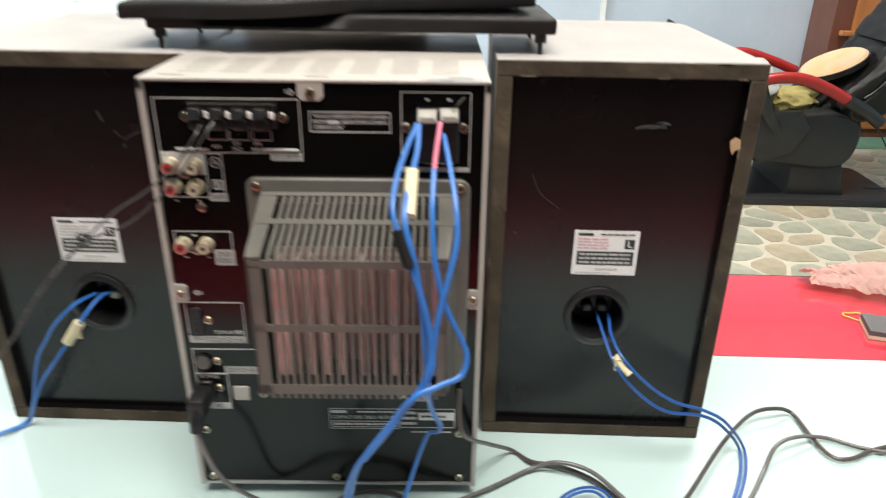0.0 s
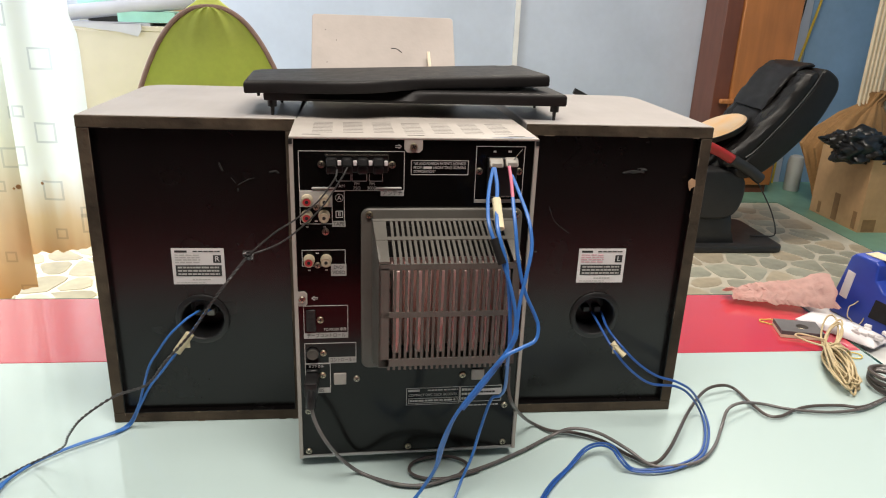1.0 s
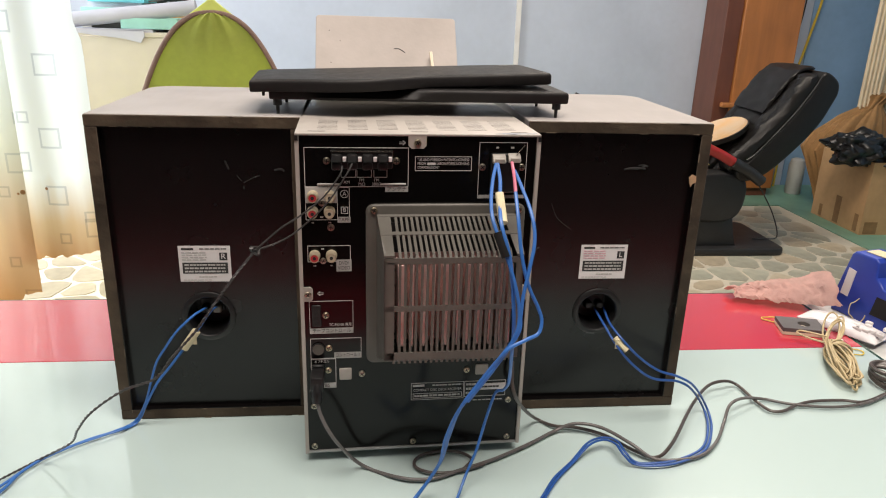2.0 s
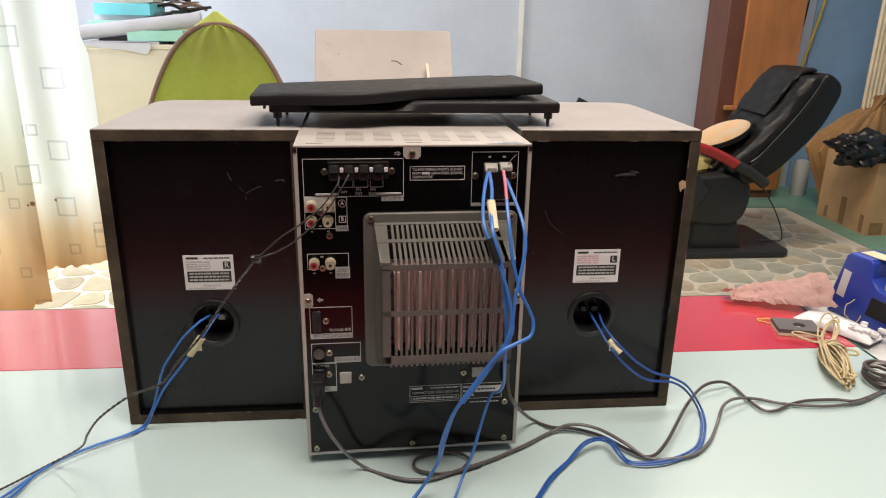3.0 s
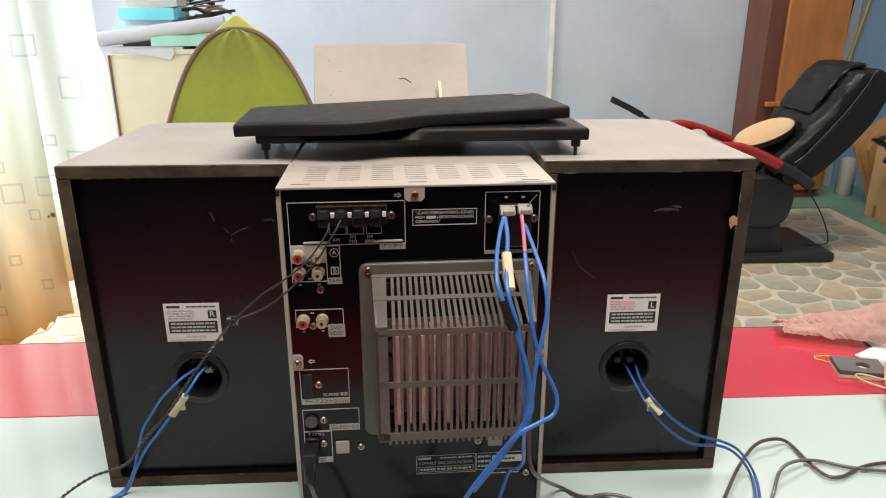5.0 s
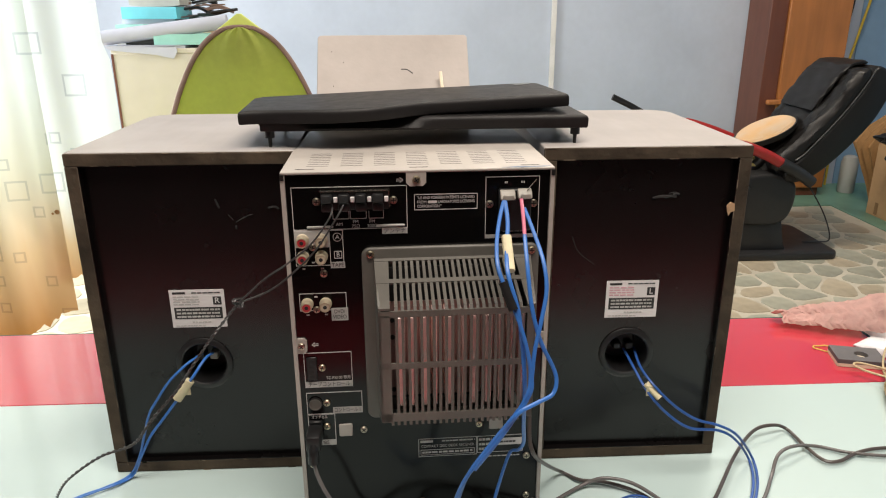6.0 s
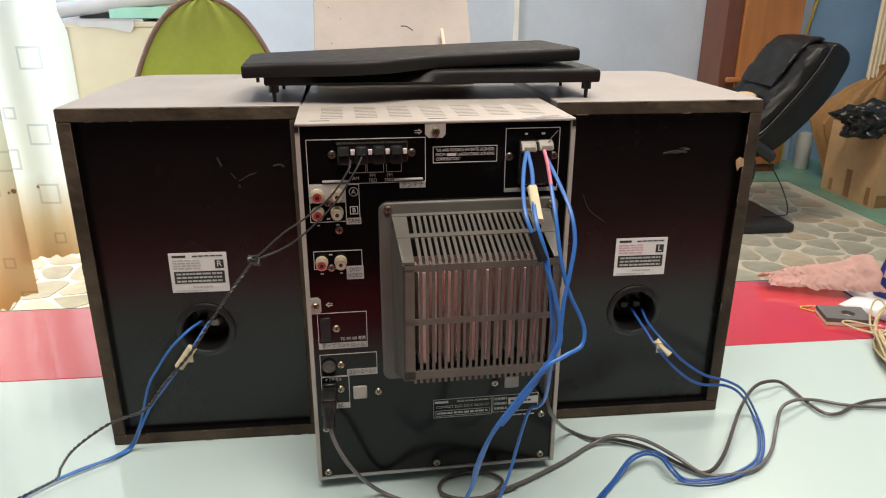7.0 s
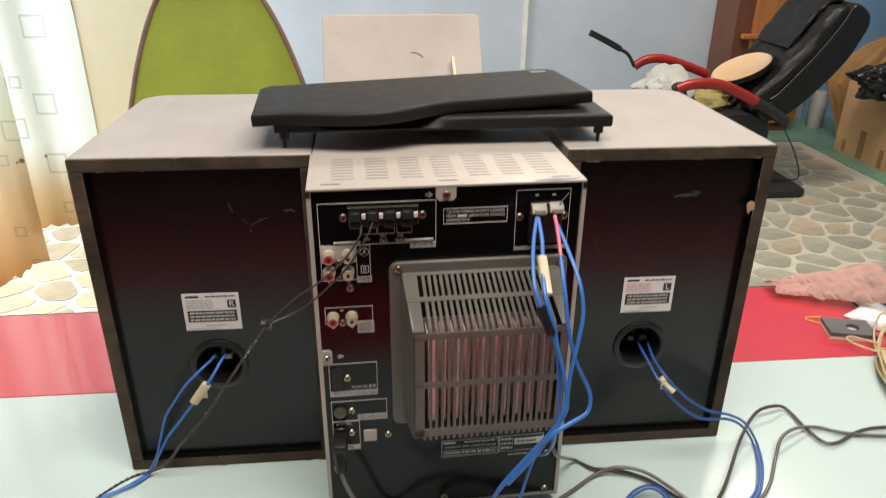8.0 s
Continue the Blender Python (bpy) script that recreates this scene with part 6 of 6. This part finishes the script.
ac = thing("antenna_wire", "black twisted antenna wire hanging to the table", "wire")
for k, strand in enumerate(twist(main[5:], 0.0006, 0.00068, 38)):
    part("strand", tube(B(), strand, 0.00064, 7), M["black_wire"], ac)
for pts in (main[:6], second):
    part("lead", tube(B(), spline(pts, 8), 0.0007, 8), M["black_wire"], ac)
for k in range(3):
    c = Vector(main[5])
    pts = [c + Vector((0.0034 * math.cos(a + k), 0.0025 * math.sin(2 * a), 0.0030 * math.sin(a))) for a in [2 * math.pi * i / 8 for i in range(8)]]
    part("knot", tube(B(), spline(pts, 4, True), 0.0007, 7, closed=True), M["black_wire"], ac)
path = [(0.089, 0.000, 0.853), (0.089, -0.006, 0.833), (0.094, -0.006, 0.817), (0.113, 0.030, 0.781), (0.133, 0.056, 0.754), (0.148, 0.043, 0.754), (0.170, 0.039, 0.754), (0.196, 0.023, 0.754), (0.216, -0.003, 0.754), (0.234, -0.016, 0.754), (0.255, -0.004, 0.762), (0.304, 0.062, 0.762), (0.341, 0.102, 0.762), (0.366, 0.112, 0.762), (0.385, 0.116, 0.754), (0.388, 0.086, 0.754), (0.394, 0.061, 0.754), (0.409, 0.059, 0.754), (0.431, 0.070, 0.754), (0.456, 0.077, 0.754), (0.490, 0.077, 0.754), (0.514, 0.073, 0.754), (0.557, 0.091, 0.754), (0.607, 0.114, 0.754)]
cord("power_cord", "grey brown twin power cord winding over the table", [(path, 0.0018, "grey_cable", 0.3)])
path = [(-0.089, -0.022, 0.842), (-0.086, -0.026, 0.819), (-0.072, -0.030, 0.792), (-0.049, -0.013, 0.754), (-0.015, -0.033, 0.754), (0.013, -0.036, 0.754), (0.043, -0.024, 0.754), (0.077, -0.009, 0.754), (0.115, 0.013, 0.754), (0.146, 0.034, 0.754), (0.167, 0.034, 0.762), (0.192, 0.025, 0.762), (0.212, -0.003, 0.762), (0.231, -0.018, 0.754), (0.257, -0.021, 0.754), (0.283, -0.014, 0.754), (0.308, 0.008, 0.754), (0.331, 0.040, 0.754), (0.347, 0.061, 0.762), (0.369, 0.074, 0.762), (0.400, 0.084, 0.754), (0.426, 0.072, 0.754), (0.468, 0.064, 0.754), (0.511, 0.069, 0.754), (0.549, 0.086, 0.754), (0.598, 0.112, 0.754)]
ring = [(0.065, -0.017, 0.754), (0.037, -0.027, 0.754), (0.014, -0.027, 0.754), (0.000, -0.018, 0.754), (0.002, -0.004, 0.754), (0.019, 0.005, 0.754), (0.041, 0.004, 0.754), (0.054, -0.008, 0.754), (0.044, -0.024, 0.754)]
oc = cord("optical_cord", "grey cord with a black plug in the receiver", [(path, 0.0017, "light_cord", 0.0), (ring, 0.0015, "grey_cable", 0.0)])
plug = part("plug", box(B(), -0.0945, -0.0830, -0.022, -0.0015, TABLE + 0.0870, TABLE + 0.1015, 0.0018, 2), M["black_plastic"], oc, "black moulded plug")
part("strain_relief", tube(B(), spline([(-0.0885, -0.018, TABLE + 0.094), (-0.0888, -0.022, TABLE + 0.087), (-0.0887, -0.0235, TABLE + 0.079)], 5), 0.0046, 12), M["black_plastic"], plug)
knot = thing("cord_bundle", "dark grey cord ends bundled in loops on the table", "cable", pose(0.556, 0.105, TABLE))
for k in range(4):
    w, h, z = 0.012 + 0.003 * k, 0.020 + 0.002 * k, 0.0035 + 0.0045 * k
    part("loop", tube(B(), spline([(0.012 + w * math.cos(a) + 0.003 * k, 0.010 + h * math.sin(a), z + 0.003 * (1 + math.sin(a + k))) for a in [2 * math.pi * i / 9 for i in range(9)]], 5, True), 0.0026, 9, closed=True), M["grey_cable"], knot)

# ---- floor pieces ----
floor_rng = random.Random(31)


def cell(seeds, i, near):
    """The patch of floor nearest to seed i, cut by its neighbours."""
    cx, cy = seeds[i]
    poly = [(cx - 0.3, cy - 0.3), (cx + 0.3, cy - 0.3), (cx + 0.3, cy + 0.3), (cx - 0.3, cy + 0.3)]
    for j in near:
        px, py = seeds[j]
        mx, my, nx, ny = (cx + px) / 2, (cy + py) / 2, px - cx, py - cy
        out = []
        for k in range(len(poly)):
            a, b = poly[k - 1], poly[k]
            da, db = (a[0] - mx) * nx + (a[1] - my) * ny, (b[0] - mx) * nx + (b[1] - my) * ny
            if (da < 0) != (db < 0):
                t = da / (da - db)
                out.append((a[0] + (b[0] - a[0]) * t, a[1] + (b[1] - a[1]) * t))
            if db < 0:
                out.append(b)
        poly = out
        if len(poly) < 3:
            return []
    return poly


STEP = 0.152
seeds = {}
for gx in range(int(LEFT / STEP), int(RIGHT / STEP) + 1):
    for gy in range(int(BACK / STEP), int(FAR / STEP) + 1):
        seeds[(gx, gy)] = ((gx + floor_rng.uniform(-0.42, 0.42)) * STEP, (gy + floor_rng.uniform(-0.42, 0.42)) * STEP)
rest = B()
singles = 0
for key, (sx, sy) in seeds.items():
    if sx > 2.57 or sy > 3.60 or sx < LEFT + 0.06 or sy < BACK + 0.06:
        continue
    near = [(key[0] + a, key[1] + b) for a in range(-2, 3) for b in range(-2, 3) if (a or b) and (key[0] + a, key[1] + b) in seeds]
    poly = cell(seeds, key, near)
    poly = [(min(max(p[0], LEFT), 2.625), min(max(p[1], BACK), 3.66)) for p in poly]
    if len(poly) < 3:
        continue
    mx, my = sum(p[0] for p in poly) / len(poly), sum(p[1] for p in poly) / len(poly)
    size = max(0.04, min(math.hypot(p[0] - mx, p[1] - my) for p in poly))
    shrink = 1 - 0.010 / size
    poly = [((p[0] - mx) * shrink, (p[1] - my) * shrink) for p in poly]
    cut = []
    for k in range(len(poly)):
        a, b = poly[k], poly[(k + 1) % len(poly)]
        cut += [(a[0] * 0.78 + b[0] * 0.22, a[1] * 0.78 + b[1] * 0.22), (a[0] * 0.22 + b[0] * 0.78, a[1] * 0.22 + b[1] * 0.78)]
    if 0.62 < sx < 2.7 and 0.95 < sy < 3.6 and singles < 300:
        stone = new("stone_tile", mesh_of(prism(B(), cut, -0.002, 0.0022), M["stone_tan" if floor_rng.random() < 0.42 else "stone_green"], "stone_tile", False))
        stone.parent, stone.location = floor, (mx, my, 0)
        singles += 1
    else:
        a = [rest.verts.new((mx + u, my + v, 0.0022)) for u, v in cut]
        b = [rest.verts.new((mx + u, my + v, -0.002)) for u, v in cut]
        rest.faces.new(a)
        for k in range(len(cut)):
            rest.faces.new((a[k], b[k], b[(k + 1) % len(cut)], a[(k + 1) % len(cut)]))
field = part("stone_field", rest, M["stone_mixed"], floor)
tagged(field, "grey green and tan stone patterned flooring", kind="stuff")
bm = box(B(), 2.605, RIGHT - 0.001, BACK, FAR - 0.013, 0.0005, 0.006)
box(bm, LEFT + 0.001, 2.6045, 3.63, FAR - 0.013, 0.0005, 0.006)
part("green_border", bm, M["green_floor"], floor, "green painted floor strip along the walls")
